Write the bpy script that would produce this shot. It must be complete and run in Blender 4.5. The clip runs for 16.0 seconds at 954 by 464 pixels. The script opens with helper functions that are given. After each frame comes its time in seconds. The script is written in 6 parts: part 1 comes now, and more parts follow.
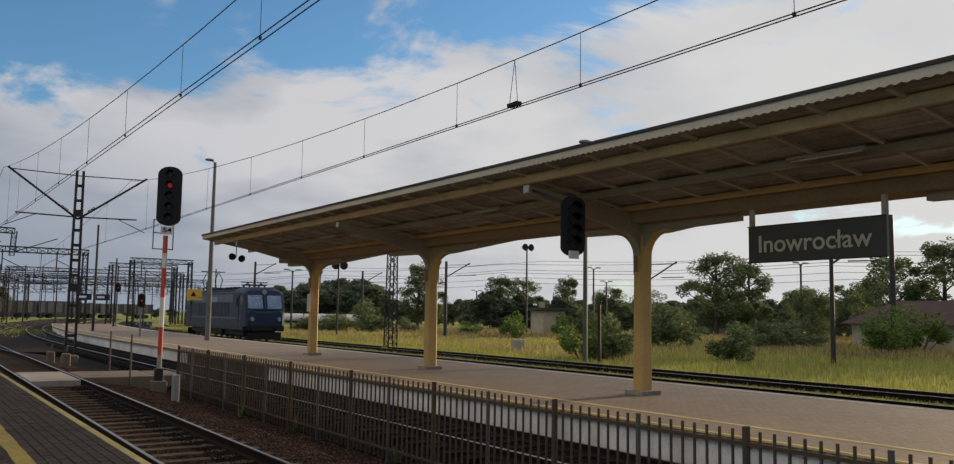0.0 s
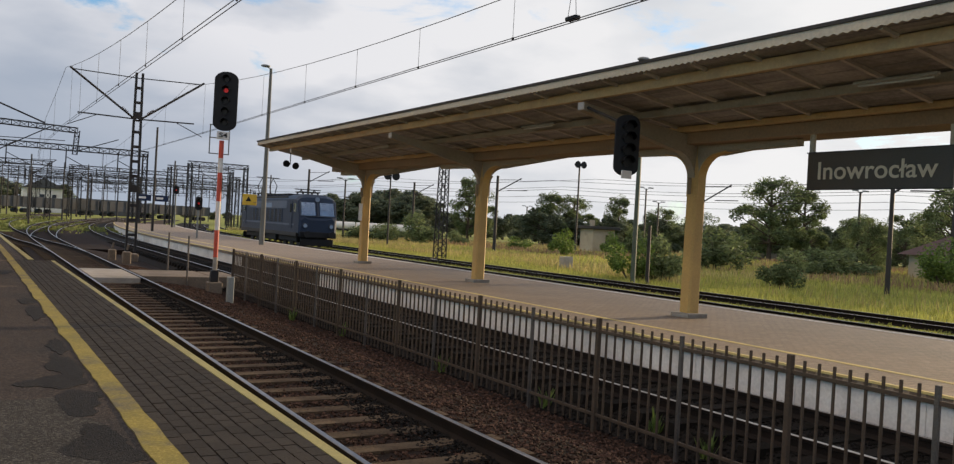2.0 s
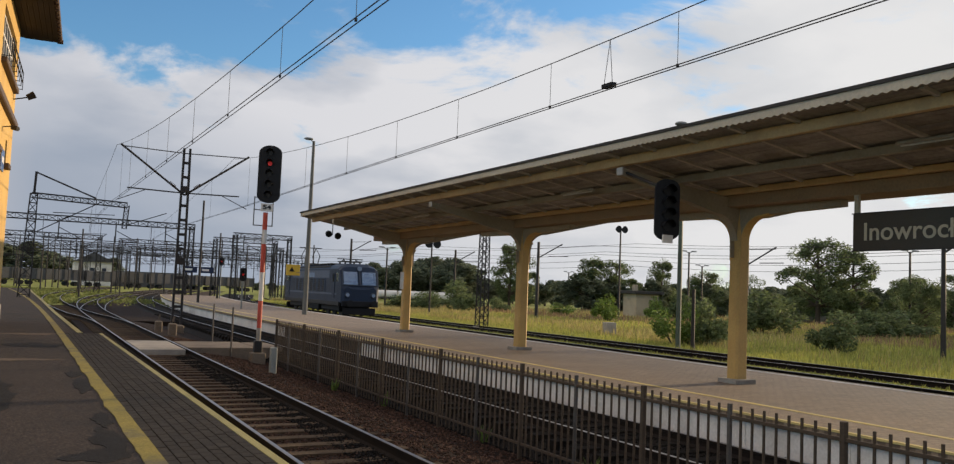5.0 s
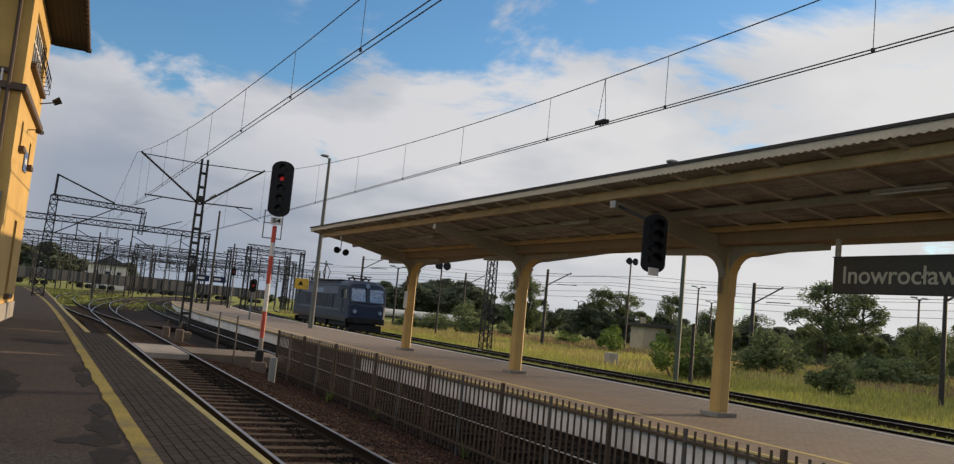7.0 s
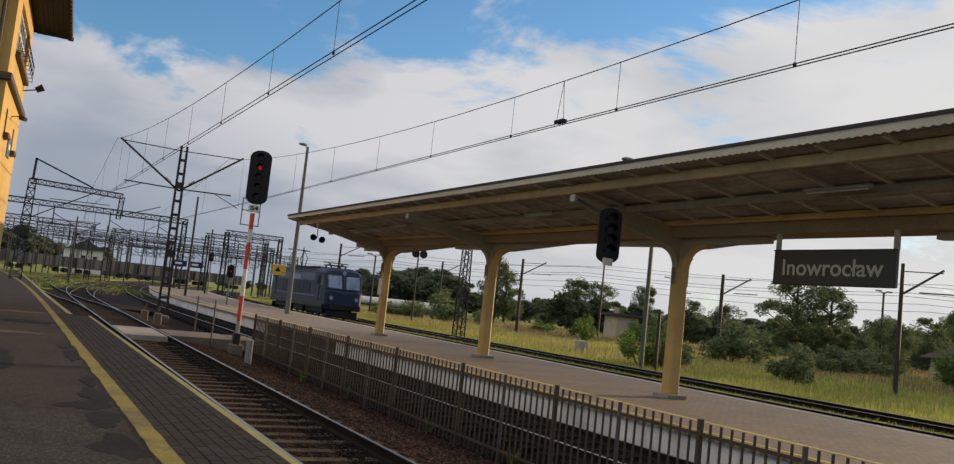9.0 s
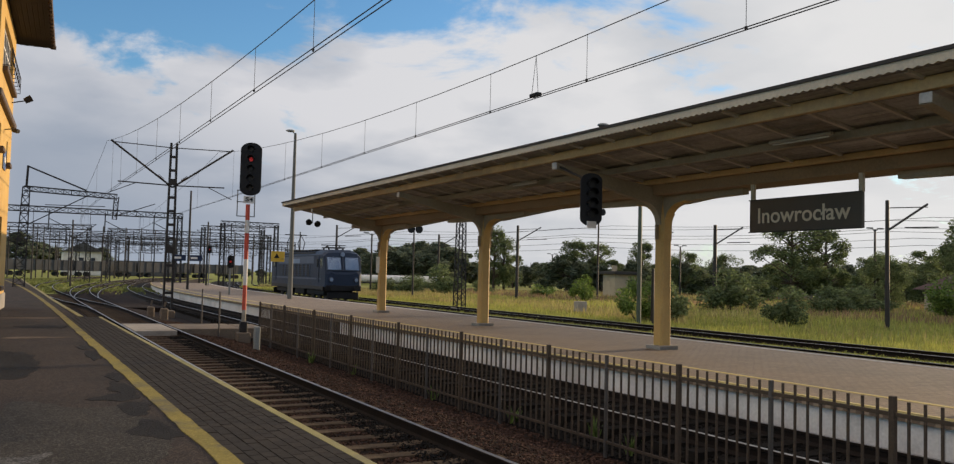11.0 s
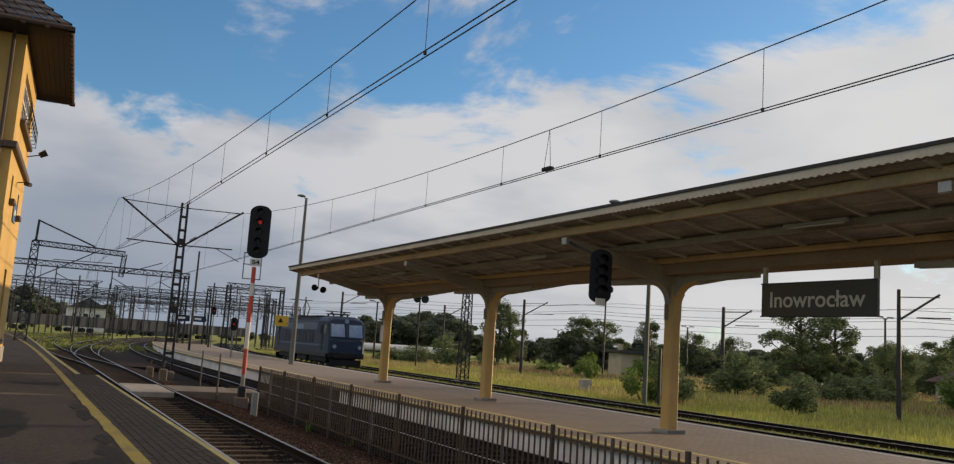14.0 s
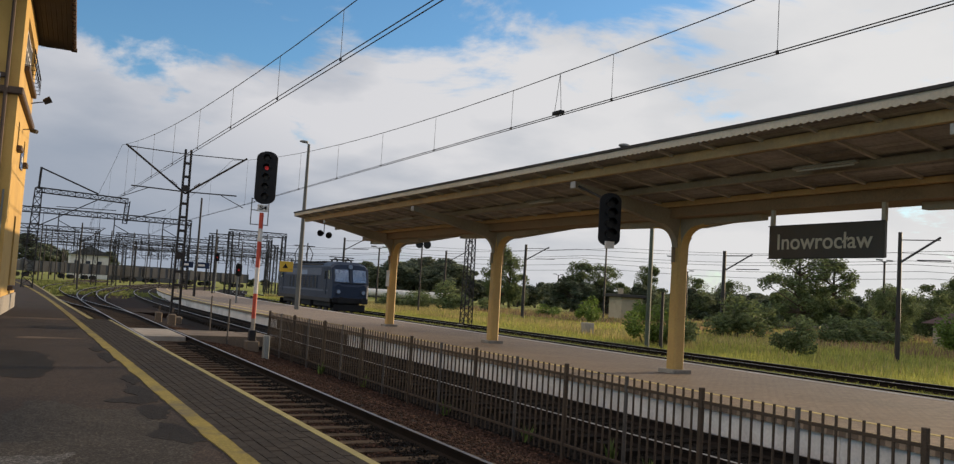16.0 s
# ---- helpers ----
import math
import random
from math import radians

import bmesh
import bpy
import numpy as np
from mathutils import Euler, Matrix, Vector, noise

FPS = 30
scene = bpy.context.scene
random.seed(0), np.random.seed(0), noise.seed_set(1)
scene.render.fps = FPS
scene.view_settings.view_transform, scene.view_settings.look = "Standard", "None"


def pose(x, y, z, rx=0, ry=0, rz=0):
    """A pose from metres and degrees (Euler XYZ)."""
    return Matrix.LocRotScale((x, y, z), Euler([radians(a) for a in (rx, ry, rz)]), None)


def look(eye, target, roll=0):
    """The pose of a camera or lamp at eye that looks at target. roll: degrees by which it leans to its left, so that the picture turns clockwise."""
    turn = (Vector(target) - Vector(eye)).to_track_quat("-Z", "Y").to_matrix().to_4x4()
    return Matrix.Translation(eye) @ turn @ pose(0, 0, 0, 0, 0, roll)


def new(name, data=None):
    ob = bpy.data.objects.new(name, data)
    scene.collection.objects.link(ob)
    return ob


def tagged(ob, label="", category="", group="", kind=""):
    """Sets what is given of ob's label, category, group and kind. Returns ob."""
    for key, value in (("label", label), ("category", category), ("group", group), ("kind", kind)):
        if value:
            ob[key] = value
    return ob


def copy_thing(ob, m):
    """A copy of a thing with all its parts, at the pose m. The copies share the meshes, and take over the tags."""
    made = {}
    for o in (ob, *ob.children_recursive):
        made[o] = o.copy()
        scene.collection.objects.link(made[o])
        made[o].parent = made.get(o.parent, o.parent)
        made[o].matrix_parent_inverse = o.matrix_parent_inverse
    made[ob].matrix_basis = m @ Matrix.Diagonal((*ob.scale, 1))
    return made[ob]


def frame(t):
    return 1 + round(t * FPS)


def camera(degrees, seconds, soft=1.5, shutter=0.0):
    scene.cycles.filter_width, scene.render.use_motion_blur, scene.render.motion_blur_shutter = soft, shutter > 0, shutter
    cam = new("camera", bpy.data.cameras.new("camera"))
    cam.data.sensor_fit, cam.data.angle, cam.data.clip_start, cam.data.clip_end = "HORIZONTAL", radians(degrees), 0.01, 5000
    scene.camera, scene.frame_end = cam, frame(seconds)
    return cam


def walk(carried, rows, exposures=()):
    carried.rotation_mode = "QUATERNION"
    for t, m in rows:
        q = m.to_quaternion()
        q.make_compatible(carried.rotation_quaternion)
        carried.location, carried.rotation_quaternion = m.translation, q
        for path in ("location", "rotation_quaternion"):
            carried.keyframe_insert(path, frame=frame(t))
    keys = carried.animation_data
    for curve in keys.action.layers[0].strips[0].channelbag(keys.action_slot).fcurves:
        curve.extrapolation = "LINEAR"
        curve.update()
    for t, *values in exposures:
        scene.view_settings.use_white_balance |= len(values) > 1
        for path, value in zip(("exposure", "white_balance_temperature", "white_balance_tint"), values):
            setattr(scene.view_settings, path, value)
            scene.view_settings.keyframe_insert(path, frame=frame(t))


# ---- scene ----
cam = camera(57.2, 16.0, soft=1.25)

PATH = [
    (0, (-3.82, -14.578, 1.713), (-2.733, -12.91, 1.902), 0.9),
    (0.5, (-3.844, -14.643, 1.699), (-2.685, -13.024, 1.884), -1.7),
    (1, (-3.792, -14.592, 1.737), (-2.679, -12.934, 1.848), 2.0),
    (1.5, (-3.798, -14.602, 1.737), (-2.725, -12.914, 1.743), 3.3),
    (2, (-3.792, -14.563, 1.732), (-2.794, -12.83, 1.722), 3.2),
    (2.5, (-3.787, -14.545, 1.732), (-2.851, -12.778, 1.713), 2.1),
    (3, (-3.779, -14.51, 1.722), (-2.85, -12.739, 1.705), 1.1),
    (3.5, (-3.811, -14.53, 1.74), (-2.883, -12.759, 1.74), 1.2),
    (4, (-3.805, -14.537, 1.745), (-2.882, -12.765, 1.826), 1.9),
    (6.5, (-3.726, -15.024, 1.737), (-2.852, -13.233, 1.903), 3.6),
    (7, (-3.722, -15.371, 1.71), (-2.852, -13.581, 1.9), 5.5),
    (7.5, (-3.806, -15.604, 1.705), (-2.932, -13.817, 1.904), 5.8),
    (8, (-3.952, -15.932, 1.699), (-3.076, -14.142, 1.872), 6.2),
    (8.5, (-3.959, -16.213, 1.666), (-3.053, -14.439, 1.845), 6.9),
    (11, (-4.237, -17.297, 1.706), (-3.306, -15.529, 1.807), 1.4),
    (11.5, (-4.388, -17.333, 1.707), (-3.459, -15.564, 1.799), 1.6),
    (12, (-4.489, -17.354, 1.711), (-3.559, -15.586, 1.796), 2.8),
    (12.5, (-4.364, -17.224, 1.738), (-3.444, -15.456, 1.902), 2.8),
    (13, (-4.137, -17.163, 1.746), (-3.223, -15.403, 2.004), 3.1),
    (13.5, (-4.128, -17.158, 1.723), (-3.218, -15.396, 1.982), 3.4),
    (14, (-4.129, -17.079, 1.722), (-3.227, -15.313, 1.986), 3.8),
    (14.5, (-4.194, -17.016, 1.71), (-3.328, -15.235, 1.989), 4.2),
    (15, (-4.229, -16.967, 1.707), (-3.367, -15.181, 1.963), 4.0),
    (15.5, (-4.357, -17.009, 1.656), (-3.489, -15.217, 1.836), 4.1),
    (16, (-4.417, -17.112, 1.654), (-3.501, -15.34, 1.795), 3.5),
]
walk(cam, [(t, look(eye, target, roll)) for t, eye, target, roll in PATH],
     exposures=((0, -0.16), (1.0, -0.06), (1.5, 0.14), (2.5, 0.26), (4.0, 0.16), (6.5, 0.0), (8.5, -0.05), (11.0, 0.03), (12.0, 0.06), (13.0, -0.14), (15.0, -0.12), (16.0, 0.02)))

# ---- world, sun ----
SUN_EL, SUN_AZ = radians(10.5), radians(80)       # azimuth from +y towards +x
sun_dir = Vector((math.sin(SUN_AZ) * math.cos(SUN_EL), math.cos(SUN_AZ) * math.cos(SUN_EL), math.sin(SUN_EL)))
sun = new("sun", bpy.data.lights.new("sun", "SUN"))
sun.data.energy, sun.data.angle, sun.data.color = 4.6, radians(0.8), (1.0, 0.76, 0.48)
sun.rotation_euler = sun_dir.to_track_quat("Z", "Y").to_euler()

world = bpy.data.worlds.new("world")
scene.world = world
world.use_nodes = True
wt = world.node_tree
wt.nodes.clear()


def wnode(kind, **sets):
    n = wt.nodes.new(kind)
    for k, v in sets.items():
        n.inputs[k].default_value = v
    return n


w_out = wt.nodes.new("ShaderNodeOutputWorld")
w_bg = wnode("ShaderNodeBackground", Strength=0.1)
w_sky = wt.nodes.new("ShaderNodeTexSky")
w_sky.sky_type, w_sky.sun_disc = "NISHITA", False
w_sky.sun_elevation, w_sky.sun_rotation = SUN_EL, SUN_AZ
w_sky.air_density, w_sky.dust_density, w_sky.ozone_density = 1.0, 0.6, 1.5
w_co = wt.nodes.new("ShaderNodeTexCoord")
w_sep = wt.nodes.new("ShaderNodeSeparateXYZ")
wt.links.new(w_co.outputs["Generated"], w_sep.inputs[0])
# clouds lie on a layer overhead: direction divided by its height
w_zc = wt.nodes.new("ShaderNodeMath"); w_zc.operation = "ADD"; w_zc.inputs[1].default_value = 0.25
wt.links.new(w_sep.outputs["Z"], w_zc.inputs[0])
w_zm = wt.nodes.new("ShaderNodeMath"); w_zm.operation = "MAXIMUM"; w_zm.inputs[1].default_value = 0.05
wt.links.new(w_zc.outputs[0], w_zm.inputs[0])
w_div = wt.nodes.new("ShaderNodeVectorMath"); w_div.operation = "DIVIDE"
w_cmb = wt.nodes.new("ShaderNodeCombineXYZ")
for i in range(3):
    wt.links.new(w_zm.outputs[0], w_cmb.inputs[i])
wt.links.new(w_co.outputs["Generated"], w_div.inputs[0])
wt.links.new(w_cmb.outputs[0], w_div.inputs[1])
w_map = wnode("ShaderNodeMapping")
w_map.inputs["Location"].default_value = (1.3, 0.7, 0.0)
w_map.inputs["Scale"].default_value = (1.0, 1.0, 0.6)
wt.links.new(w_div.outputs[0], w_map.inputs[0])
w_n1 = wnode("ShaderNodeTexNoise", Scale=1.7, Detail=10.0, Roughness=0.6, Distortion=0.35)
wt.links.new(w_map.outputs[0], w_n1.inputs["Vector"])
w_n2 = wnode("ShaderNodeTexNoise", Scale=2.6, Detail=7.0, Roughness=0.48)
wt.links.new(w_map.outputs[0], w_n2.inputs["Vector"])
# cloud bank thick low down, open sky above
w_band = wt.nodes.new("ShaderNodeMapRange")
w_band.inputs["From Min"].default_value, w_band.inputs["From Max"].default_value = 0.085, 0.265
w_band.inputs["To Min"].default_value, w_band.inputs["To Max"].default_value = 0.21, -0.03
w_band.interpolation_type = "SMOOTHSTEP"
w_side = wt.nodes.new("ShaderNodeMath"); w_side.operation = "MULTIPLY_ADD"      # the bank stands higher towards the sun
w_side.inputs[1].default_value = -0.23
wt.links.new(w_sep.outputs["X"], w_side.inputs[0])
wt.links.new(w_sep.outputs["Z"], w_side.inputs[2])
wt.links.new(w_side.outputs[0], w_band.inputs["Value"])
w_add = wt.nodes.new("ShaderNodeMath"); w_add.operation = "ADD"
wt.links.new(w_n1.outputs["Fac"], w_add.inputs[0])
w_over = wt.nodes.new("ShaderNodeMapRange")       # broken cloud added overhead, above the view, to whiten the skylight
w_over.inputs["From Min"].default_value, w_over.inputs["From Max"].default_value = 0.42, 0.75
w_over.inputs["To Max"].default_value = 0.22
wt.links.new(w_sep.outputs["Z"], w_over.inputs["Value"])
w_sum = wt.nodes.new("ShaderNodeMath"); w_sum.operation = "ADD"
wt.links.new(w_band.outputs[0], w_sum.inputs[0]); wt.links.new(w_over.outputs[0], w_sum.inputs[1])
wt.links.new(w_sum.outputs[0], w_add.inputs[1])
w_ramp = wt.nodes.new("ShaderNodeMapRange")
w_ramp.inputs["From Min"].default_value, w_ramp.inputs["From Max"].default_value = 0.50, 0.62
w_ramp.interpolation_type = "SMOOTHSTEP"
wt.links.new(w_add.outputs[0], w_ramp.inputs["Value"])
# cloud colour: lit tops, grey-blue bases, warmer towards the sun
w_tone = wt.nodes.new("ShaderNodeMapRange")
w_tone.inputs["From Min"].default_value, w_tone.inputs["From Max"].default_value = 0.27, 0.56
wt.links.new(w_n2.outputs["Fac"], w_tone.inputs["Value"])
w_cc = wt.nodes.new("ShaderNodeMix"); w_cc.data_type = "RGBA"
w_cc.inputs["A"].default_value = (3.3, 3.75, 4.55, 1)
w_cc.inputs["B"].default_value = (6.65, 6.65, 6.95, 1)
w_low = wt.nodes.new("ShaderNodeMath"); w_low.operation = "MULTIPLY_ADD"; w_low.inputs[1].default_value = 0.35   # grey bases low down, away from the sun
wt.links.new(w_sep.outputs["X"], w_low.inputs[0]); wt.links.new(w_sep.outputs["Z"], w_low.inputs[2])
w_lowr = wt.nodes.new("ShaderNodeMapRange")
w_lowr.inputs["From Min"].default_value, w_lowr.inputs["From Max"].default_value = 0.10, 0.27
w_lowr.inputs["To Min"].default_value = 0.0
wt.links.new(w_low.outputs[0], w_lowr.inputs["Value"])
w_tm = wt.nodes.new("ShaderNodeMath"); w_tm.operation = "MULTIPLY"
wt.links.new(w_tone.outputs[0], w_tm.inputs[0]); wt.links.new(w_lowr.outputs[0], w_tm.inputs[1])
wt.links.new(w_tm.outputs[0], w_cc.inputs["Factor"])
w_warm = wt.nodes.new("ShaderNodeMapRange")
w_warm.inputs["From Min"].default_value, w_warm.inputs["From Max"].default_value = 0.25, 1.0
wt.links.new(w_sep.outputs["X"], w_warm.inputs["Value"])
w_cw = wt.nodes.new("ShaderNodeMix"); w_cw.data_type = "RGBA"
w_cw.inputs["B"].default_value = (8.0, 7.9, 7.75, 1)
wt.links.new(w_warm.outputs[0], w_cw.inputs["Factor"])
wt.links.new(w_cc.outputs["Result"], w_cw.inputs["A"])
w_mix = wt.nodes.new("ShaderNodeMix"); w_mix.data_type = "RGBA"
wt.links.new(w_ramp.outputs[0], w_mix.inputs["Factor"])
w_tint = wt.nodes.new("ShaderNodeMix"); w_tint.data_type = "RGBA"; w_tint.blend_type = "MULTIPLY"
w_tint.inputs["Factor"].default_value = 1.0
w_tint.inputs["B"].default_value = (0.91, 1.38, 1.80, 1)
wt.links.new(w_sky.outputs[0], w_tint.inputs["A"])
wt.links.new(w_tint.outputs["Result"], w_mix.inputs["A"])
w_front = wt.nodes.new("ShaderNodeMapRange")     # front-lit clouds opposite the sun, unseen, made brighter and warmer as fill light
w_front.inputs["From Min"].default_value, w_front.inputs["From Max"].default_value = 0.0, -0.6
wt.links.new(w_sep.outputs["X"], w_front.inputs["Value"])
w_cf = wt.nodes.new("ShaderNodeMix"); w_cf.data_type = "RGBA"
w_cf.inputs["B"].default_value = (15.0, 12.2, 9.4, 1)
wt.links.new(w_front.outputs[0], w_cf.inputs["Factor"])
wt.links.new(w_cw.outputs["Result"], w_cf.inputs["A"])
wt.links.new(w_cf.outputs["Result"], w_mix.inputs["B"])
wt.links.new(w_mix.outputs["Result"], w_bg.inputs["Color"])
wt.links.new(w_bg.outputs[0], w_out.inputs[0])


# ---- materials ----
def mat(name, a, b=None, rough=0.8, metal=0.0, fine=40.0, broad=1.5, bump=0.15, stain=None, stain_amount=0.5, per_object=0.0, per_island=0.0, coords="Object", spec=0.5, trans=0.0, grit=0.0):
    """Two colours mixed by fine and broad noise, stains with a shape, and fine relief."""
    m = bpy.data.materials.new(name)
    m.use_nodes = True
    t = m.node_tree
    p = t.nodes["Principled BSDF"]
    p.inputs["Roughness"].default_value, p.inputs["Metallic"].default_value = rough, metal
    p.inputs["Specular IOR Level"].default_value = spec
    b = b or tuple(min(1, c * 0.7) for c in a)
    co = t.nodes.new("ShaderNodeTexCoord")
    src = co.outputs[coords]
    n1 = t.nodes.new("ShaderNodeTexNoise"); n1.inputs["Scale"].default_value = fine; n1.inputs["Detail"].default_value = 6
    n2 = t.nodes.new("ShaderNodeTexNoise"); n2.inputs["Scale"].default_value = broad; n2.inputs["Detail"].default_value = 5
    t.links.new(src, n1.inputs["Vector"]); t.links.new(src, n2.inputs["Vector"])
    mx = t.nodes.new("ShaderNodeMath"); mx.operation = "MULTIPLY_ADD"; mx.inputs[1].default_value = 0.5
    t.links.new(n1.outputs["Fac"], mx.inputs[0])
    hf = t.nodes.new("ShaderNodeMath"); hf.operation = "MULTIPLY"; hf.inputs[1].default_value = 0.5
    t.links.new(n2.outputs["Fac"], hf.inputs[0]); t.links.new(hf.outputs[0], mx.inputs[2])
    rg = t.nodes.new("ShaderNodeMapRange"); rg.inputs["From Min"].default_value, rg.inputs["From Max"].default_value = 0.36, 0.64
    t.links.new(mx.outputs[0], rg.inputs["Value"])
    c = t.nodes.new("ShaderNodeMix"); c.data_type = "RGBA"
    c.inputs["A"].default_value, c.inputs["B"].default_value = (*a, 1), (*b, 1)
    t.links.new(rg.outputs[0], c.inputs["Factor"])
    out = c.outputs["Result"]
    if stain:
        n3 = t.nodes.new("ShaderNodeTexNoise"); n3.inputs["Scale"].default_value = broad * 0.45; n3.inputs["Detail"].default_value = 8; n3.inputs["Roughness"].default_value = 0.65
        t.links.new(src, n3.inputs["Vector"])
        r3 = t.nodes.new("ShaderNodeMapRange"); r3.inputs["From Min"].default_value, r3.inputs["From Max"].default_value = 0.52, 0.62
        r3.inputs["To Max"].default_value = stain_amount
        t.links.new(n3.outputs["Fac"], r3.inputs["Value"])
        s = t.nodes.new("ShaderNodeMix"); s.data_type = "RGBA"; s.inputs["B"].default_value = (*stain, 1)
        t.links.new(r3.outputs[0], s.inputs["Factor"]); t.links.new(out, s.inputs["A"])
        out = s.outputs["Result"]
    if per_object or per_island:
        rnd = t.nodes.new("ShaderNodeObjectInfo").outputs["Random"] if per_object else t.nodes.new("ShaderNodeNewGeometry").outputs["Random Per Island"]
        k = per_object or per_island
        rr = t.nodes.new("ShaderNodeMapRange"); rr.inputs["To Min"].default_value, rr.inputs["To Max"].default_value = 1 - k, 1 + k
        t.links.new(rnd, rr.inputs["Value"])
        hs = t.nodes.new("ShaderNodeHueSaturation")
        t.links.new(rr.outputs[0], hs.inputs["Value"]); t.links.new(out, hs.inputs["Color"])
        out = hs.outputs["Color"]
    if grit:      # pale and dark grains of stone
        ng = t.nodes.new("ShaderNodeTexVoronoi"); ng.inputs["Scale"].default_value = 75.0
        t.links.new(src, ng.inputs["Vector"])
        gs = t.nodes.new("ShaderNodeSeparateColor"); t.links.new(ng.outputs["Color"], gs.inputs[0])
        pw = t.nodes.new("ShaderNodeMath"); pw.operation = "POWER"; pw.inputs[1].default_value = 3.0
        t.links.new(gs.outputs[0], pw.inputs[0])
        gr = t.nodes.new("ShaderNodeMapRange"); gr.inputs["To Min"].default_value, gr.inputs["To Max"].default_value = 1 - 0.35 * grit, 1 + grit
        t.links.new(pw.outputs[0], gr.inputs["Value"])
        gh = t.nodes.new("ShaderNodeHueSaturation")
        t.links.new(gr.outputs[0], gh.inputs["Value"]); t.links.new(out, gh.inputs["Color"])
        out = gh.outputs["Color"]
    t.links.new(out, p.inputs["Base Color"])
    if bump:
        bp = t.nodes.new("ShaderNodeBump"); bp.inputs["Strength"].default_value = min(1, bump * 2); bp.inputs["Distance"].default_value = 0.02
        t.links.new(n1.outputs["Fac"], bp.inputs["Height"]); t.links.new(bp.outputs[0], p.inputs["Normal"])
    if trans:
        tr = t.nodes.new("ShaderNodeBsdfTranslucent")
        t.links.new(out, tr.inputs["Color"])
        ms = t.nodes.new("ShaderNodeMixShader"); ms.inputs[0].default_value = trans
        t.links.new(p.outputs[0], ms.inputs[1]); t.links.new(tr.outputs[0], ms.inputs[2])
        t.links.new(ms.outputs[0], t.nodes["Material Output"].inputs[0])
    return m


def glow(name, colour, strength):
    m = bpy.data.materials.new(name)
    m.use_nodes = True
    p = m.node_tree.nodes["Principled BSDF"]
    p.inputs["Base Color"].default_value = (*colour, 1)
    p.inputs["Emission Color"].default_value = (*colour, 1)
    p.inputs["Emission Strength"].default_value = strength
    return m


M_field = mat("field_soil", (0.27, 0.28, 0.08), (0.17, 0.20, 0.055), rough=1, fine=6, broad=0.25, bump=0.4, stain=(0.22, 0.15, 0.08), stain_amount=0.5, spec=0.12)
M_ballast = mat("ballast", (0.0288, 0.0176, 0.0136), (0.0096, 0.0072, 0.0064), rough=0.95, fine=28, broad=1.2, bump=0.6, spec=0.12)
M_stonedark = mat("ballast_stone_black", (0.009, 0.008, 0.007), (0.006, 0.005, 0.005), rough=0.8, fine=30, broad=4, bump=0.2, per_island=0.4, spec=0.12)
M_stone = mat("ballast_stone", (0.0748, 0.0425, 0.0323), (0.0238, 0.0145, 0.011), rough=0.9, fine=30, broad=4, bump=0.2, per_island=0.65, spec=0.12)
M_rail = mat("rail_steel_rusty", (0.018, 0.013, 0.011), (0.010, 0.008, 0.007), rough=0.85, fine=60, broad=3, spec=0.12)
M_railtop = mat("rail_steel_polished", (0.36, 0.34, 0.33), (0.24, 0.22, 0.21), rough=0.38, metal=1.0, fine=80, broad=6, bump=0.03)
M_sleeper = mat("sleeper_concrete", (0.112, 0.08, 0.052), (0.044, 0.032, 0.0224), rough=0.9, fine=30, broad=3, per_object=0.25, stain=(0.07, 0.045, 0.03), stain_amount=0.6, spec=0.12)
M_sleeper_dark = mat("sleeper_dark_wood", (0.014, 0.011, 0.009), (0.009, 0.008, 0.007), rough=0.9, fine=30, broad=3, per_object=0.25, spec=0.12)
M_asphalt = mat("asphalt_old", (0.042, 0.0294, 0.0227), (0.0286, 0.021, 0.0168), rough=0.85, fine=90, broad=0.9, bump=0.3, stain=(0.022, 0.018, 0.016), stain_amount=0.85, spec=0.2, grit=1.3)
M_paver = mat("paver_grey", (0.0378, 0.0302, 0.0244), (0.026, 0.0218, 0.0176), rough=0.8, fine=60, broad=2, per_object=0.18, bump=0.2, spec=0.12)
M_paver_far = mat("paver_grey_joined", (0.0378, 0.0302, 0.0244), (0.026, 0.0218, 0.0176), rough=0.8, fine=60, broad=2, per_island=0.18, bump=0.2, spec=0.12)
M_joint = mat("joint_sand", (0.05, 0.045, 0.04), rough=1, fine=80, spec=0.12)
M_yellow = mat("yellow_line_paint", (0.255, 0.197, 0.0467), (0.17, 0.136, 0.0382), rough=0.7, fine=50, broad=2.5, stain=(0.10, 0.085, 0.06), stain_amount=0.85, spec=0.12, grit=0.35)
M_cream = mat("cream_edge_paint", (0.323, 0.281, 0.119), (0.212, 0.187, 0.0892), rough=0.75, fine=50, broad=2, stain=(0.18, 0.16, 0.12), stain_amount=0.6, spec=0.12)
M_lineyellow = mat("line_paint_pale_yellow", (0.62, 0.50, 0.20), (0.48, 0.39, 0.17), rough=0.7, fine=40, broad=2, stain=(0.3, 0.24, 0.14), stain_amount=0.5, spec=0.2)
M_whitewall = mat("whitewashed_concrete", (0.72, 0.70, 0.67), (0.55, 0.53, 0.51), rough=0.85, fine=20, broad=0.9, stain=(0.2, 0.18, 0.16), stain_amount=0.35)
M_darkwall = mat("dark_concrete", (0.06, 0.048, 0.04), (0.03, 0.025, 0.022), rough=0.9, fine=20, broad=0.9, stain=(0.10, 0.085, 0.07), stain_amount=0.4, spec=0.15)
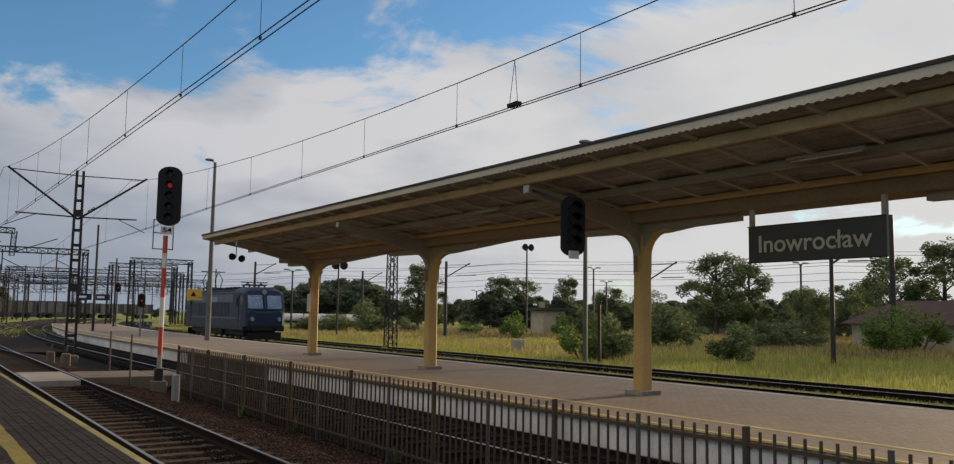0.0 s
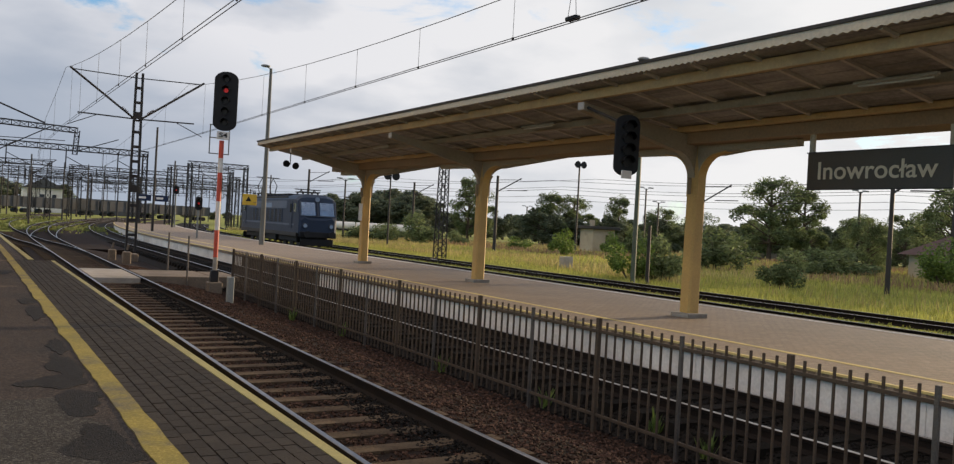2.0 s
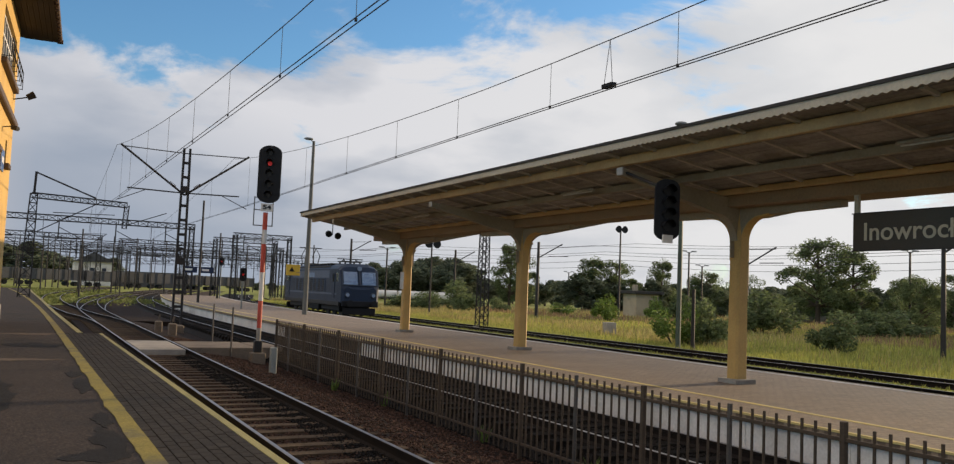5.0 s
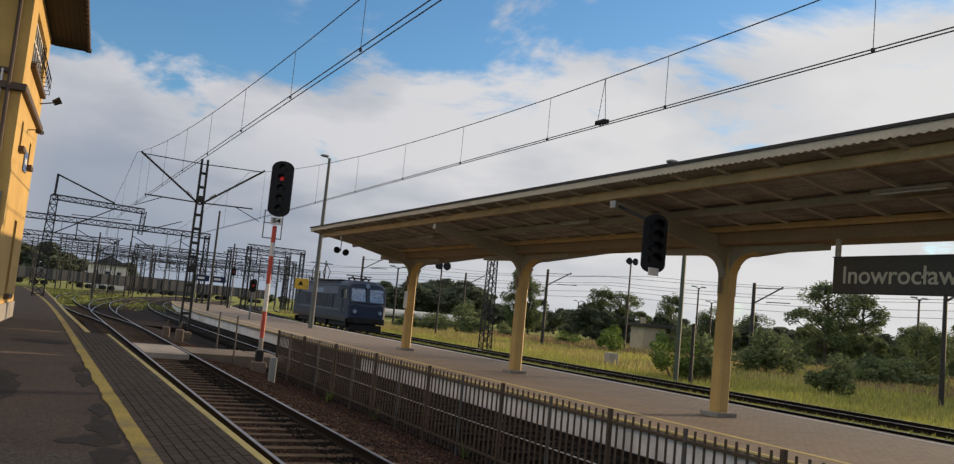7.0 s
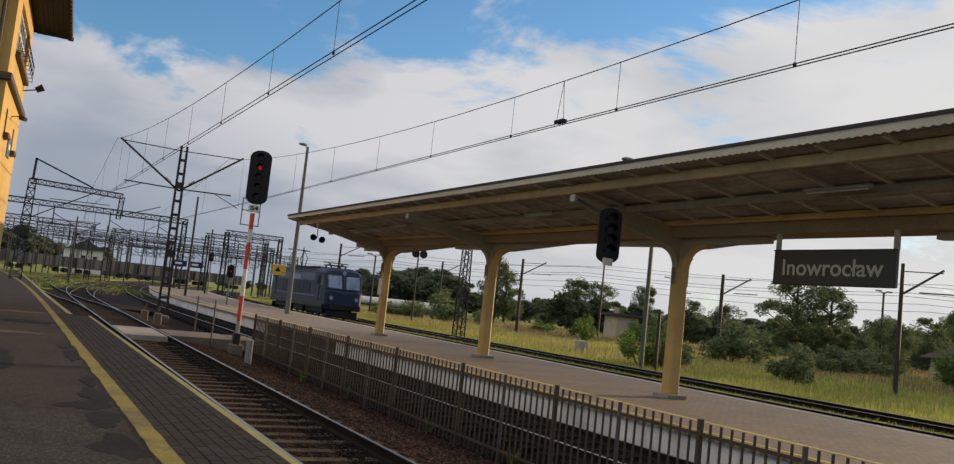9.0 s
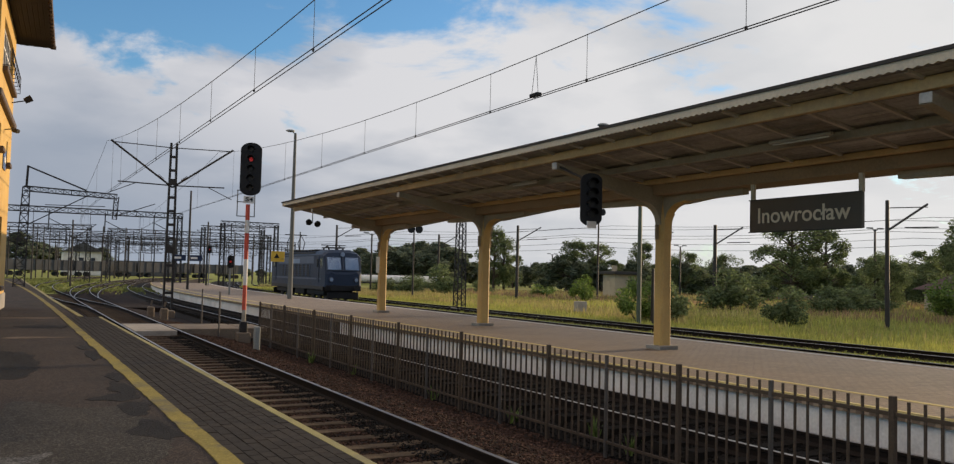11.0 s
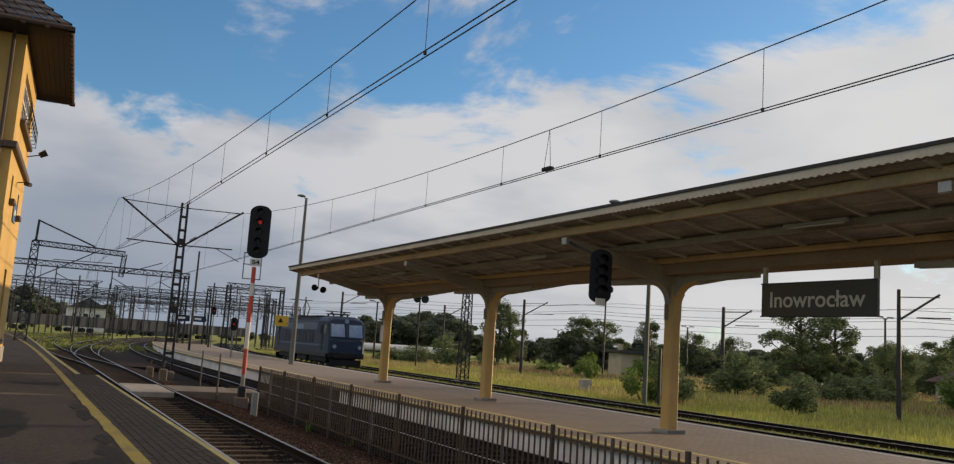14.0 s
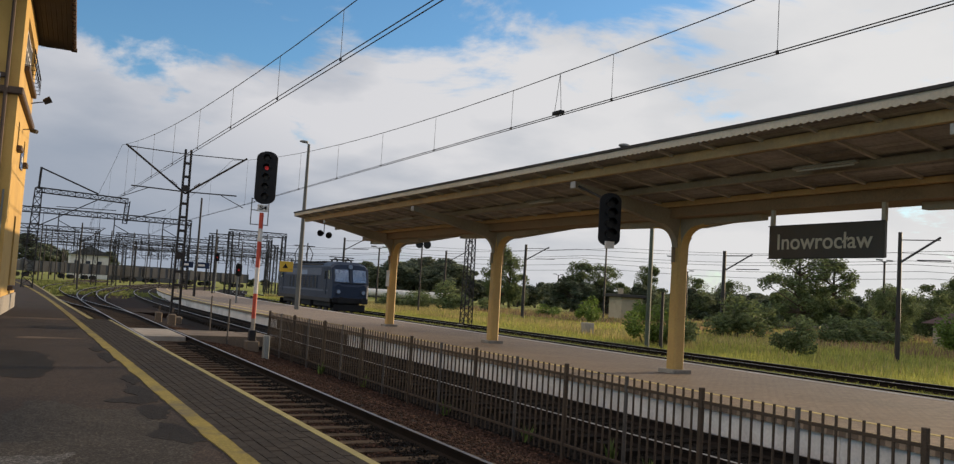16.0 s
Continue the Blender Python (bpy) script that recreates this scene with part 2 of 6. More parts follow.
M_concrete = mat("concrete", (0.36, 0.33, 0.29), (0.24, 0.22, 0.20), rough=0.9, fine=30, broad=1.5, stain=(0.14, 0.12, 0.10), stain_amount=0.5)
M_slab = mat("crossing_concrete", (0.178, 0.14, 0.106), (0.119, 0.0935, 0.0723), rough=0.9, fine=30, broad=1.5, stain=(0.08, 0.065, 0.05), stain_amount=0.7, grit=0.4)
M_fence = mat("fence_paint_brown", (0.058, 0.046, 0.037), (0.085, 0.062, 0.046), rough=0.6, fine=40, broad=4, metal=0.2, spec=0.12)
M_fencegrey = mat("fence_galvanised", (0.12, 0.11, 0.105), (0.075, 0.065, 0.06), rough=0.5, metal=0.6, fine=40, broad=3)
M_column = mat("column_ochre_paint", (0.58, 0.37, 0.12), (0.45, 0.28, 0.095), rough=0.6, fine=25, broad=1.3, stain=(0.30, 0.19, 0.09), stain_amount=0.6)
# arms and haunches: a duller, greyer ochre than the columns
M_arm = mat("arm_grey_ochre", (0.34, 0.285, 0.21), (0.25, 0.21, 0.15), rough=0.7, fine=20, broad=1.1, stain=(0.2, 0.16, 0.12), stain_amount=0.5)
M_beam = mat("beam_ochre_paint", (0.56, 0.385, 0.19), (0.44, 0.30, 0.15), rough=0.65, fine=20, broad=1.1, stain=(0.26, 0.18, 0.11), stain_amount=0.5)
# grey boards, with veiling glare put into their raised tone
M_soffit = mat("roof_boards_grey", (0.40, 0.385, 0.385), (0.25, 0.24, 0.24), rough=0.85, fine=14, broad=0.9, stain=(0.15, 0.14, 0.13), stain_amount=0.7, per_object=0.3)
M_rafter = mat("rafter_pale_paint", (0.56, 0.53, 0.50), (0.42, 0.39, 0.36), rough=0.75, fine=20, broad=1.5)
# mid purlins and tube fittings: greyer than the ochre beams
M_purlin = mat("purlin_grey_paint", (0.34, 0.30, 0.25), (0.25, 0.22, 0.185), rough=0.75, fine=20, broad=1.2, stain=(0.22, 0.18, 0.14), stain_amount=0.5)
M_housebeam = mat("beam_brown_timber", (0.30, 0.20, 0.12), (0.21, 0.145, 0.09), rough=0.75, fine=20, broad=1.1)
M_fascia = mat("fascia_cream_paint", (0.50, 0.45, 0.36), (0.38, 0.34, 0.28), rough=0.7, fine=20, broad=0.8, stain=(0.28, 0.24, 0.18), stain_amount=0.5)
M_felt = mat("roofing_felt", (0.045, 0.042, 0.042), (0.025, 0.024, 0.024), rough=0.9, fine=30, broad=1)
M_black = mat("black_paint", (0.010, 0.011, 0.014), (0.016, 0.017, 0.02), rough=0.6, fine=40, spec=0.2)
M_darksteel = mat("dark_steel", (0.022, 0.022, 0.025), (0.035, 0.03, 0.028), rough=0.6, metal=0.4, fine=30, broad=2)
M_grey_steel = mat("grey_steel", (0.22, 0.23, 0.23), (0.15, 0.16, 0.16), rough=0.5, metal=0.5, fine=30, broad=2)
M_pole = mat("pole_grey_concrete", (0.25, 0.26, 0.25), (0.17, 0.18, 0.17), rough=0.8, fine=25, broad=1.5)
M_lamppole = mat("lamp_pole_dark_grey", (0.13, 0.135, 0.13), (0.09, 0.095, 0.09), rough=0.75, fine=25, broad=1.5)
M_greenpole = mat("pole_green_paint", (0.06, 0.085, 0.065), (0.04, 0.055, 0.045), rough=0.6, fine=25, broad=2)
M_red = mat("red_paint", (0.55, 0.07, 0.04), (0.42, 0.06, 0.035), rough=0.5, fine=30)
M_white = mat("white_paint", (0.72, 0.70, 0.68), (0.6, 0.58, 0.56), rough=0.6, fine=30, stain=(0.35, 0.32, 0.3), stain_amount=0.4)
M_sign = mat("sign_brown_enamel", (0.032, 0.026, 0.020), (0.045, 0.036, 0.028), rough=0.35, fine=30)
M_signtext = mat("sign_cream_letters", (0.60, 0.53, 0.40), (0.52, 0.46, 0.34), rough=0.5, fine=30, bump=0)
M_wire = mat("wire_bronze", (0.05, 0.048, 0.05), (0.04, 0.04, 0.04), rough=0.6, metal=0.5, fine=10, bump=0)
M_house = mat("render_yellow", (0.60, 0.39, 0.12), (0.50, 0.31, 0.095), rough=0.85, fine=40, broad=0.8, stain=(0.40, 0.24, 0.08), stain_amount=0.4)
M_housetrim = mat("trim_brown", (0.10, 0.06, 0.04), (0.06, 0.04, 0.03), rough=0.7, fine=30)
M_tile = mat("roof_tile_dark", (0.085, 0.055, 0.045), (0.05, 0.036, 0.032), rough=0.8, fine=20, broad=1.5, per_island=0.3)
M_soffitwood = mat("eave_boards_dark", (0.04, 0.03, 0.025), (0.025, 0.019, 0.016), rough=0.8, fine=15, broad=1.5)
M_glass = mat("window_glass", (0.02, 0.025, 0.035), (0.03, 0.035, 0.045), rough=0.06, fine=5, bump=0, spec=0.9)
M_curtain = mat("net_curtain", (0.55, 0.55, 0.55), (0.4, 0.4, 0.42), rough=0.9, fine=60)
M_blue = mat("blue_enamel", (0.04, 0.10, 0.28), (0.03, 0.08, 0.22), rough=0.4, fine=20)
M_boardblue = mat("board_dark_blue", (0.012, 0.025, 0.065), (0.009, 0.018, 0.05), rough=0.5, fine=20, spec=0.3)
M_loco = mat("loco_blue_paint", (0.016, 0.030, 0.065), (0.011, 0.021, 0.045), rough=0.5, fine=20, broad=1, spec=0.25)
M_locogrey = mat("loco_grey_band", (0.045, 0.057, 0.085), (0.032, 0.042, 0.065), rough=0.55, fine=20, broad=1, spec=0.25)
M_yellowsign = mat("sign_yellow", (0.62, 0.42, 0.04), (0.5, 0.33, 0.04), rough=0.5, fine=20)
M_lamp = glow("red_signal_light", (0.70, 0.03, 0.03), 0.16)
M_locoband = mat("loco_light_band", (0.085, 0.11, 0.17), (0.06, 0.08, 0.125), rough=0.5, fine=20, broad=1, spec=0.3)
M_locopale = mat("loco_pale_blue", (0.20, 0.27, 0.40), (0.15, 0.21, 0.32), rough=0.5, fine=20, broad=1, spec=0.3)
# windows as pale polished metal, standing in for glass that reflects the sky
M_screen = mat("mirror_windscreen", (0.85, 0.86, 0.88), (0.75, 0.76, 0.8), rough=0.08, metal=0.9, fine=3, bump=0)
M_lens = mat("dark_lens", (0.008, 0.007, 0.008), rough=0.35, fine=10, bump=0, spec=0.3)
M_bark = mat("bark", (0.10, 0.075, 0.055), (0.05, 0.04, 0.03), rough=0.95, fine=12, broad=2, bump=0.5)
# greens of the meadow trees raised, with haze put into the colour
M_leaf = mat("leaves_dark", (0.15, 0.19, 0.085), (0.10, 0.13, 0.055), rough=0.7, fine=3, broad=0.3, bump=0, per_island=0.5, trans=0.5)
M_leaf2 = mat("leaves_bright", (0.15, 0.22, 0.04), (0.09, 0.14, 0.03), rough=0.65, fine=3, broad=0.4, bump=0, per_island=0.45, trans=0.45)
# far leaves paler and greyer: distance haze is put into their colour
M_farwood = mat("leaves_far_hazed", (0.15, 0.175, 0.115), (0.10, 0.125, 0.08), rough=0.85, fine=2, broad=0.2, bump=0, per_island=0.4, trans=0.45)
M_grass = mat("grass_green", (0.40, 0.39, 0.095), (0.25, 0.27, 0.068), rough=0.8, fine=1.5, broad=0.15, bump=0, per_island=0.35, trans=0.45)
M_straw = mat("grass_dry", (0.40, 0.34, 0.14), (0.30, 0.24, 0.10), rough=0.85, fine=1.5, broad=0.15, bump=0, per_island=0.35, trans=0.4)
M_wagon = mat("wagon_grey_paint", (0.085, 0.09, 0.10), (0.05, 0.052, 0.058), rough=0.7, fine=10, broad=0.6, stain=(0.07, 0.058, 0.05), stain_amount=0.5)
M_hut = mat("hut_render_pale", (0.42, 0.36, 0.26), (0.33, 0.28, 0.21), rough=0.9, fine=20, broad=0.8, stain=(0.2, 0.17, 0.13), stain_amount=0.5)
M_redroof = mat("roof_red_brown", (0.07, 0.032, 0.028), (0.045, 0.024, 0.022), rough=0.8, fine=15)


# ---- mesh helpers ----
def bm_new():
    return bmesh.new()


def box(bm, x0, x1, y0, y1, z0, z1, bevel=0.0, m=None):
    r = bmesh.ops.create_cube(bm, size=1.0, matrix=Matrix.Translation(((x0 + x1) / 2, (y0 + y1) / 2, (z0 + z1) / 2)) @ Matrix.Diagonal((x1 - x0, y1 - y0, z1 - z0, 1)))
    vs = r["verts"]
    if bevel:
        es = list({e for v in vs for e in v.link_edges})
        g = bmesh.ops.bevel(bm, geom=es, offset=bevel, segments=1, affect="EDGES")
        vs = g["verts"]
    if m is not None:
        bmesh.ops.transform(bm, matrix=m, verts=list({v for v in vs}))
    return bm


def bar(bm, a, b, w, h=None, sides=4, up=(0, 0, 1), taper=1.0):
    """A straight member from a to b: square (w by h) or round (sides > 4, radius w)."""
    a, b = Vector(a), Vector(b)
    d = b - a
    L = d.length
    d.normalize()
    u = Vector(up)
    if abs(d.dot(u)) > 0.98:
        u = Vector((0, 1, 0))
    s = d.cross(u).normalized()
    t = s.cross(d).normalized()
    rings = []
    for p, k in ((a, 1.0), (b, taper)):
        ring = []
        if sides == 4:
            hw, hh = w / 2 * k, (h or w) / 2 * k
            for sx, sy in ((-1, -1), (1, -1), (1, 1), (-1, 1)):
                ring.append(bm.verts.new(p + s * hw * sx + t * hh * sy))
        else:
            for i in range(sides):
                an = 2 * math.pi * i / sides
                ring.append(bm.verts.new(p + s * w * k * math.cos(an) + t * w * k * math.sin(an)))
        rings.append(ring)
    n = len(rings[0])
    for i in range(n):
        bm.faces.new((rings[0][i], rings[0][(i + 1) % n], rings[1][(i + 1) % n], rings[1][i]))
    bm.faces.new(rings[0][::-1])
    bm.faces.new(rings[1])
    return bm


def sweep(bm, path, profile, close=True):
    """Sweep a closed (side, height) profile along points in plan; the profile's side axis is to the right of the way."""
    rings = []
    n = len(path)
    for i, p in enumerate(path):
        a, b = Vector(path[max(0, i - 1)]), Vector(path[min(n - 1, i + 1)])
        d = (b - a); d.z = 0; d.normalize()
        s = Vector((d.y, -d.x, 0))
        rings.append([bm.verts.new(Vector(p) + s * u + Vector((0, 0, v))) for u, v in profile])
    k = len(profile)
    for i in range(n - 1):
        for j in range(k if close else k - 1):
            bm.faces.new((rings[i][j], rings[i + 1][j], rings[i + 1][(j + 1) % k], rings[i][(j + 1) % k]))
    if close:
        bm.faces.new(rings[0])
        bm.faces.new(rings[-1][::-1])
    return bm


def lathe(bm, cx, cy, prof, sides=16):
    rings = []
    for r, z in prof:
        rings.append([bm.verts.new((cx + r * math.cos(2 * math.pi * i / sides), cy + r * math.sin(2 * math.pi * i / sides), z)) for i in range(sides)])
    for a, b in zip(rings, rings[1:]):
        for i in range(sides):
            bm.faces.new((a[i], a[(i + 1) % sides], b[(i + 1) % sides], b[i]))
    bm.faces.new(rings[0][::-1])
    bm.faces.new(rings[-1])
    return bm


def extrude_poly(bm, pts, thick, axis="y", at=0.0):
    """A flat outline given in two axes, made thick along the third."""
    def place(u, v, w):
        return {"y": (u, w, v), "x": (w, u, v), "z": (u, v, w)}[axis]
    a = [bm.verts.new(place(u, v, at)) for u, v in pts]
    b = [bm.verts.new(place(u, v, at + thick)) for u, v in pts]
    n = len(pts)
    bm.faces.new(a)
    bm.faces.new(b[::-1])
    for i in range(n):
        bm.faces.new((a[i], b[i], b[(i + 1) % n], a[(i + 1) % n]))
    bmesh.ops.recalc_face_normals(bm, faces=bm.faces)
    return bm


def mesh_of(name, bm, material, smooth=False):
    bmesh.ops.recalc_face_normals(bm, faces=bm.faces)
    me = bpy.data.meshes.new(name)
    bm.to_mesh(me)
    bm.free()
    for mm in (material if isinstance(material, (list, tuple)) else [material]):
        me.materials.append(mm)
    if smooth:
        for p in me.polygons:
            p.use_smooth = True
    return me


def part(name, bm, material, parent, label="", smooth=False):
    ob = new(name, mesh_of(name, bm, material, smooth) if isinstance(bm, bmesh.types.BMesh) else bm)
    ob.parent = parent
    if parent is not None:
        ob.matrix_parent_inverse = parent.matrix_basis.inverted()
    if label:
        ob["label"] = label
    return ob


def thing(name, label, category, group="", kind="", at=(0, 0, 0)):
    ob = new(name)
    ob.empty_display_size = 0.2
    ob.location = at
    return tagged(ob, label, category, group, kind)


def solid(name, bm, material, label, category, group="", kind="", smooth=False):
    return tagged(new(name, mesh_of(name, bm, material, smooth)), label, category, group, kind)


def lattice(bm, base, top, w0, w1, bays, t=0.05, up=(0, 1, 0)):
    """A four-legged braced mast or girder from base to top."""
    base, top = Vector(base), Vector(top)
    d = (top - base).normalized()
    u = Vector(up)
    s = d.cross(u).normalized()
    v = s.cross(d).normalized()
    def corner(k, i):
        w = (w0 + (w1 - w0) * k) / 2
        sx, sy = ((-1, -1), (1, -1), (1, 1), (-1, 1))[i % 4]
        return base.lerp(top, k) + s * w * sx + v * w * sy
    for i in range(4):
        bar(bm, corner(0, i), corner(1, i), t)
    for b in range(bays):
        k0, k1 = b / bays, (b + 1) / bays
        for i in range(4):
            p, q = (i, i + 1) if b % 2 else (i + 1, i)
            bar(bm, corner(k0, p), corner(k1, q), t * 0.6)
            bar(bm, corner(k1, i), corner(k1, i + 1), t * 0.5)
    return bm


# ---- plan ----
RAIL = -0.35            # rail tops
BED = -0.55             # ballast
P1, P2 = 0.17, 0.0      # platform tops


def bend(y):
    """How far the tracks swing aside beyond the platforms."""
    if y < 40:
        return 0.0
    if y < 130:
        return 0.0013 * (y - 40) ** 2
    return 0.0013 * 90 ** 2 + 0.234 * (y - 130)


def skew(y):
    """The near platform's edge runs slightly askew to the rails."""
    return -0.010 * (min(y, 12.3) + 6)


def bed_z(x):
    """Top of the ballast across the first tracks: a shallow ditch under the fence."""
    for (x0, z0), (x1, z1) in zip(DITCH, DITCH[1:]):
        if x0 <= x <= x1:
            return z0 + (z1 - z0) * (x - x0) / (x1 - x0)
    return BED


DITCH = [(-1.6, BED), (1.35, BED), (2.2, BED - 0.10), (2.9, BED - 0.24), (3.35, BED - 0.26), (3.75, BED - 0.06), (4.05, BED), (6.6, BED)]


def left_branch(y):
    return bend(y) - max(0, y - 28) * 0.07 * min(1, max(0, y - 28) / 12)


def loco_line(y):
    return 17.25 + bend(y)


def ys(a, b, step):
    n = max(1, round((b - a) / step))
    return [a + (b - a) * i / n for i in range(n + 1)]


# ---- ground ----
bm = bm_new()
g = bmesh.ops.create_grid(bm, x_segments=80, y_segments=80, size=1)
for v in bm.verts:
    x, y = v.co.x, v.co.y
    sx = (abs(x) ** 2.6) * (1 if x > 0 else -1) * 2200
    sy = (abs(y) ** 2.6) * (1 if y > 0 else -1) * 2200
    dz = 0.05 * noise.noise((sx * 0.2, sy * 0.2, 0)) if 19 < sx < 120 else 0
    low = 0.5 if -3 < sx < 8 and sy < 35 else 0.0
    v.co = (sx, sy, -0.60 + dz - low)
solid("ground", bm, M_field, "dry grassy soil of the rail yard", "ground", kind="structure", smooth=True)

bm = bm_new()
sweep(bm, [(0, y, 0) for y in ys(-40, 36, 4)], DITCH + [(6.6, -1.0), (-1.6, -1.0)])
solid("ballast_bed", bm, M_ballast, "rust-brown crushed stone ballast with a ditch under the fence", "ballast", kind="structure")
bm = bm_new()
sweep(bm, [(2.45 + bend(y), y, 0) for y in [36.0] + ys(40, 200, 5)], [(-4.05, -0.9), (-4.0, BED), (4.1, BED), (4.2, -0.9)])
solid("ballast_bed", bm, M_ballast, "rust-brown crushed stone ballast between platforms", "ballast", kind="structure")
# much blacker bed for the second track and the one behind the island
M_blackbed = mat("ballast_black", (0.014, 0.011, 0.010), (0.008, 0.007, 0.006), rough=0.85, fine=28, broad=1.2, bump=0.6, spec=0.12)
bm = bm_new()
sweep(bm, [(0, y, 0) for y in ys(-40, 36, 4)], [(x, z + 0.006) for x, z in DITCH if 3.3 < x < 6.5] + [(6.54, BED + 0.006), (6.54, BED - 0.4), (3.35, BED - 0.4)])
solid("ballast_bed", bm, M_blackbed, "black ballast along the platform wall", "ballast", kind="structure")
bm = bm_new()
sweep(bm, [(5.0 + bend(y), y, 0) for y in [36.0] + ys(40, 120, 5)], [(-1.5, BED - 0.03), (-1.35, BED + 0.006), (1.54, BED + 0.006), (1.54, BED - 0.03)])
solid("ballast_bed", bm, M_blackbed, "black ballast of the second track", "ballast", kind="structure")
bm = bm_new()
sweep(bm, [(16.6 + bend(y), y, 0) for y in ys(-40, 40, 40) + ys(44, 160, 6)], [(-3.15, -0.6), (-3.1, BED + 0.02), (1.75, BED + 0.02), (2.1, -0.6)])
solid("ballast_bed", bm, M_blackbed, "dark ballast of the track behind the island platform", "ballast", kind="structure")


M_yardbed = mat("yard_ballast_brown", (0.075, 0.052, 0.04), (0.035, 0.026, 0.021), rough=0.95, fine=9, broad=0.5, bump=0.5, stain=(0.11, 0.085, 0.06), stain_amount=0.5, spec=0.12)
for k, off in enumerate((-4.2, 4.4, 9.5)):
    bm = bm_new()
    sweep(bm, [(off + bend(y) - (max(0, y - 28) * 0.07 if off < 0 else 0), y, 0) for y in ys(44 if off < 9 else 100, 210, 5)], [(-2.3, -0.7), (-1.8, BED - 0.012 - 0.006 * k), (1.8, BED - 0.012 - 0.006 * k), (2.3, -0.7)])
    solid("ballast_bed", bm, M_yardbed, "brown stained ballast of a yard track", "ballast", kind="structure")
def rails(name, line, y0, y1, label, near=(0, 0), dark=False, step=4.0, ballast=False):
    """A track: two rails of their own profile with polished heads, and its sleepers."""
    tr = thing(name, label, "railway track", "station tracks", "structure", (line(y0), y0, RAIL))
    prof = [(-0.065, -0.175), (0.065, -0.175), (0.065, -0.16), (0.012, -0.12), (0.012, -0.045), (0.036, -0.035), (0.036, -0.004), (-0.036, -0.004), (-0.036, -0.035), (-0.012, -0.045), (-0.012, -0.12), (-0.065, -0.16)]
    head = [(-0.03, -0.004), (0.03, -0.004), (0.026, 0.0), (-0.026, 0.0)]
    pts = [(line(y), y, RAIL) for y in ys(y0, y1, step)]
    for side in (-0.753, 0.753):
        bm = bm_new()
        sweep(bm, pts, [(u + side, v) for u, v in prof])
        r = part("rail", bm, M_rail, tr)
        bm = bm_new()
        sweep(bm, pts, [(u + side, v) for u, v in head])
        part("rail_head", bm, M_railtop, r, "polished steel running surface")
    ms = M_sleeper_dark if dark else M_sleeper
    bm = bm_new()
    extrude_poly(bm, [(-1.25, -0.13), (1.25, -0.13), (1.22, 0.0), (0.55, 0.0), (0.45, -0.012), (-0.45, -0.012), (-0.55, 0.0), (-1.22, 0.0)], 0.24, "y", -0.12)
    sm = mesh_of("sleeper", bm, ms)
    y = near[0]
    while y < near[1]:
        s = part("sleeper", sm, None, tr)
        s.matrix_parent_inverse = Matrix.Identity(4)
        a = -math.atan2(line(y + 0.5) - line(y - 0.5), 1.0) + random.uniform(-0.01, 0.01)
        s.matrix_basis = tr.matrix_basis.inverted() @ Matrix.Translation((line(y), y, RAIL - 0.158 + random.uniform(-0.006, 0.006))) @ Matrix.Rotation(a, 4, "Z")
        y += 0.62
    return tr


rails("railway_track", lambda y: bend(y), -30, 190, "rusty rails on concrete sleepers beside the paved platform", (-26.4, 46))
rails("railway_track", lambda y: 4.89 + bend(y), -30, 190, "rails in dark ballast along the whitewashed platform wall", (-26.4, 46), dark=True)
rails("railway_track", lambda y: 17.25 + bend(y), -30, 150, "rusty rails behind the island platform", (-16, 40), dark=True)
rails("railway_track", left_branch, 28, 190, "branch rails leading out of a turnout", (36, 60))
rails("railway_track", lambda y: 21.2 + bend(y), -30, 120, "overgrown rusty rails in the grass", (0, 0), dark=True)
rails("railway_track", lambda y: bend(y) - 0.0 + 4.4 * min(1, max(0, (y - 46) / 50)) * 0.5, 46, 170, "rails fanning out into the yard", (0, 0))

# loose stones of the ballast
rs = random.Random(4)
base_dirs = [Vector((1, 0, 0)), Vector((-1, 0, 0)), Vector((0, 1, 0)), Vector((0, -1, 0)), Vector((0, 0, 1)), Vector((0, 0, -1))]
verts, faces = [], []
def stone(x, y, z, r):
    k = len(verts)
    rot = Euler((rs.uniform(0, 6), rs.uniform(0, 6), rs.uniform(0, 6))).to_matrix()
    for d in base_dirs:
        p = rot @ (d * r * rs.uniform(0.6, 1.2))
        verts.append((x + p.x, y + p.y, z + p.z * 0.8))
    for f in ((0, 2, 4), (2, 1, 4), (1, 3, 4), (3, 0, 4), (2, 0, 5), (1, 2, 5), (3, 1, 5), (0, 3, 5)):
        faces.append(tuple(k + i for i in f))
for i in range(38000):
    y = -11 + 34 * rs.random() ** 1.5
    x = rs.uniform(-1.5, 3.3)
    stone(x, y, bed_z(x) + 0.01, rs.uniform(0.015, 0.038))
me = bpy.data.meshes.new("ballast_stones")
me.from_pydata(verts, [], faces)
me.materials.append(M_stone)
verts, faces = [], []
for i in range(24000):
    sx = rs.uniform(3.3, 6.45)
    stone(sx, -11 + 34 * rs.random(), bed_z(sx) + 0.012, rs.uniform(0.02, 0.04))
for i in range(9000):       # greasy stones heaped against the inner side of the rail
    x = 0.74 - 0.5 * rs.random() ** 1.7
    stone(x, -11 + 24 * rs.random(), RAIL - 0.175 + 0.05 * max(0, x - 0.4), rs.uniform(0.014, 0.034))
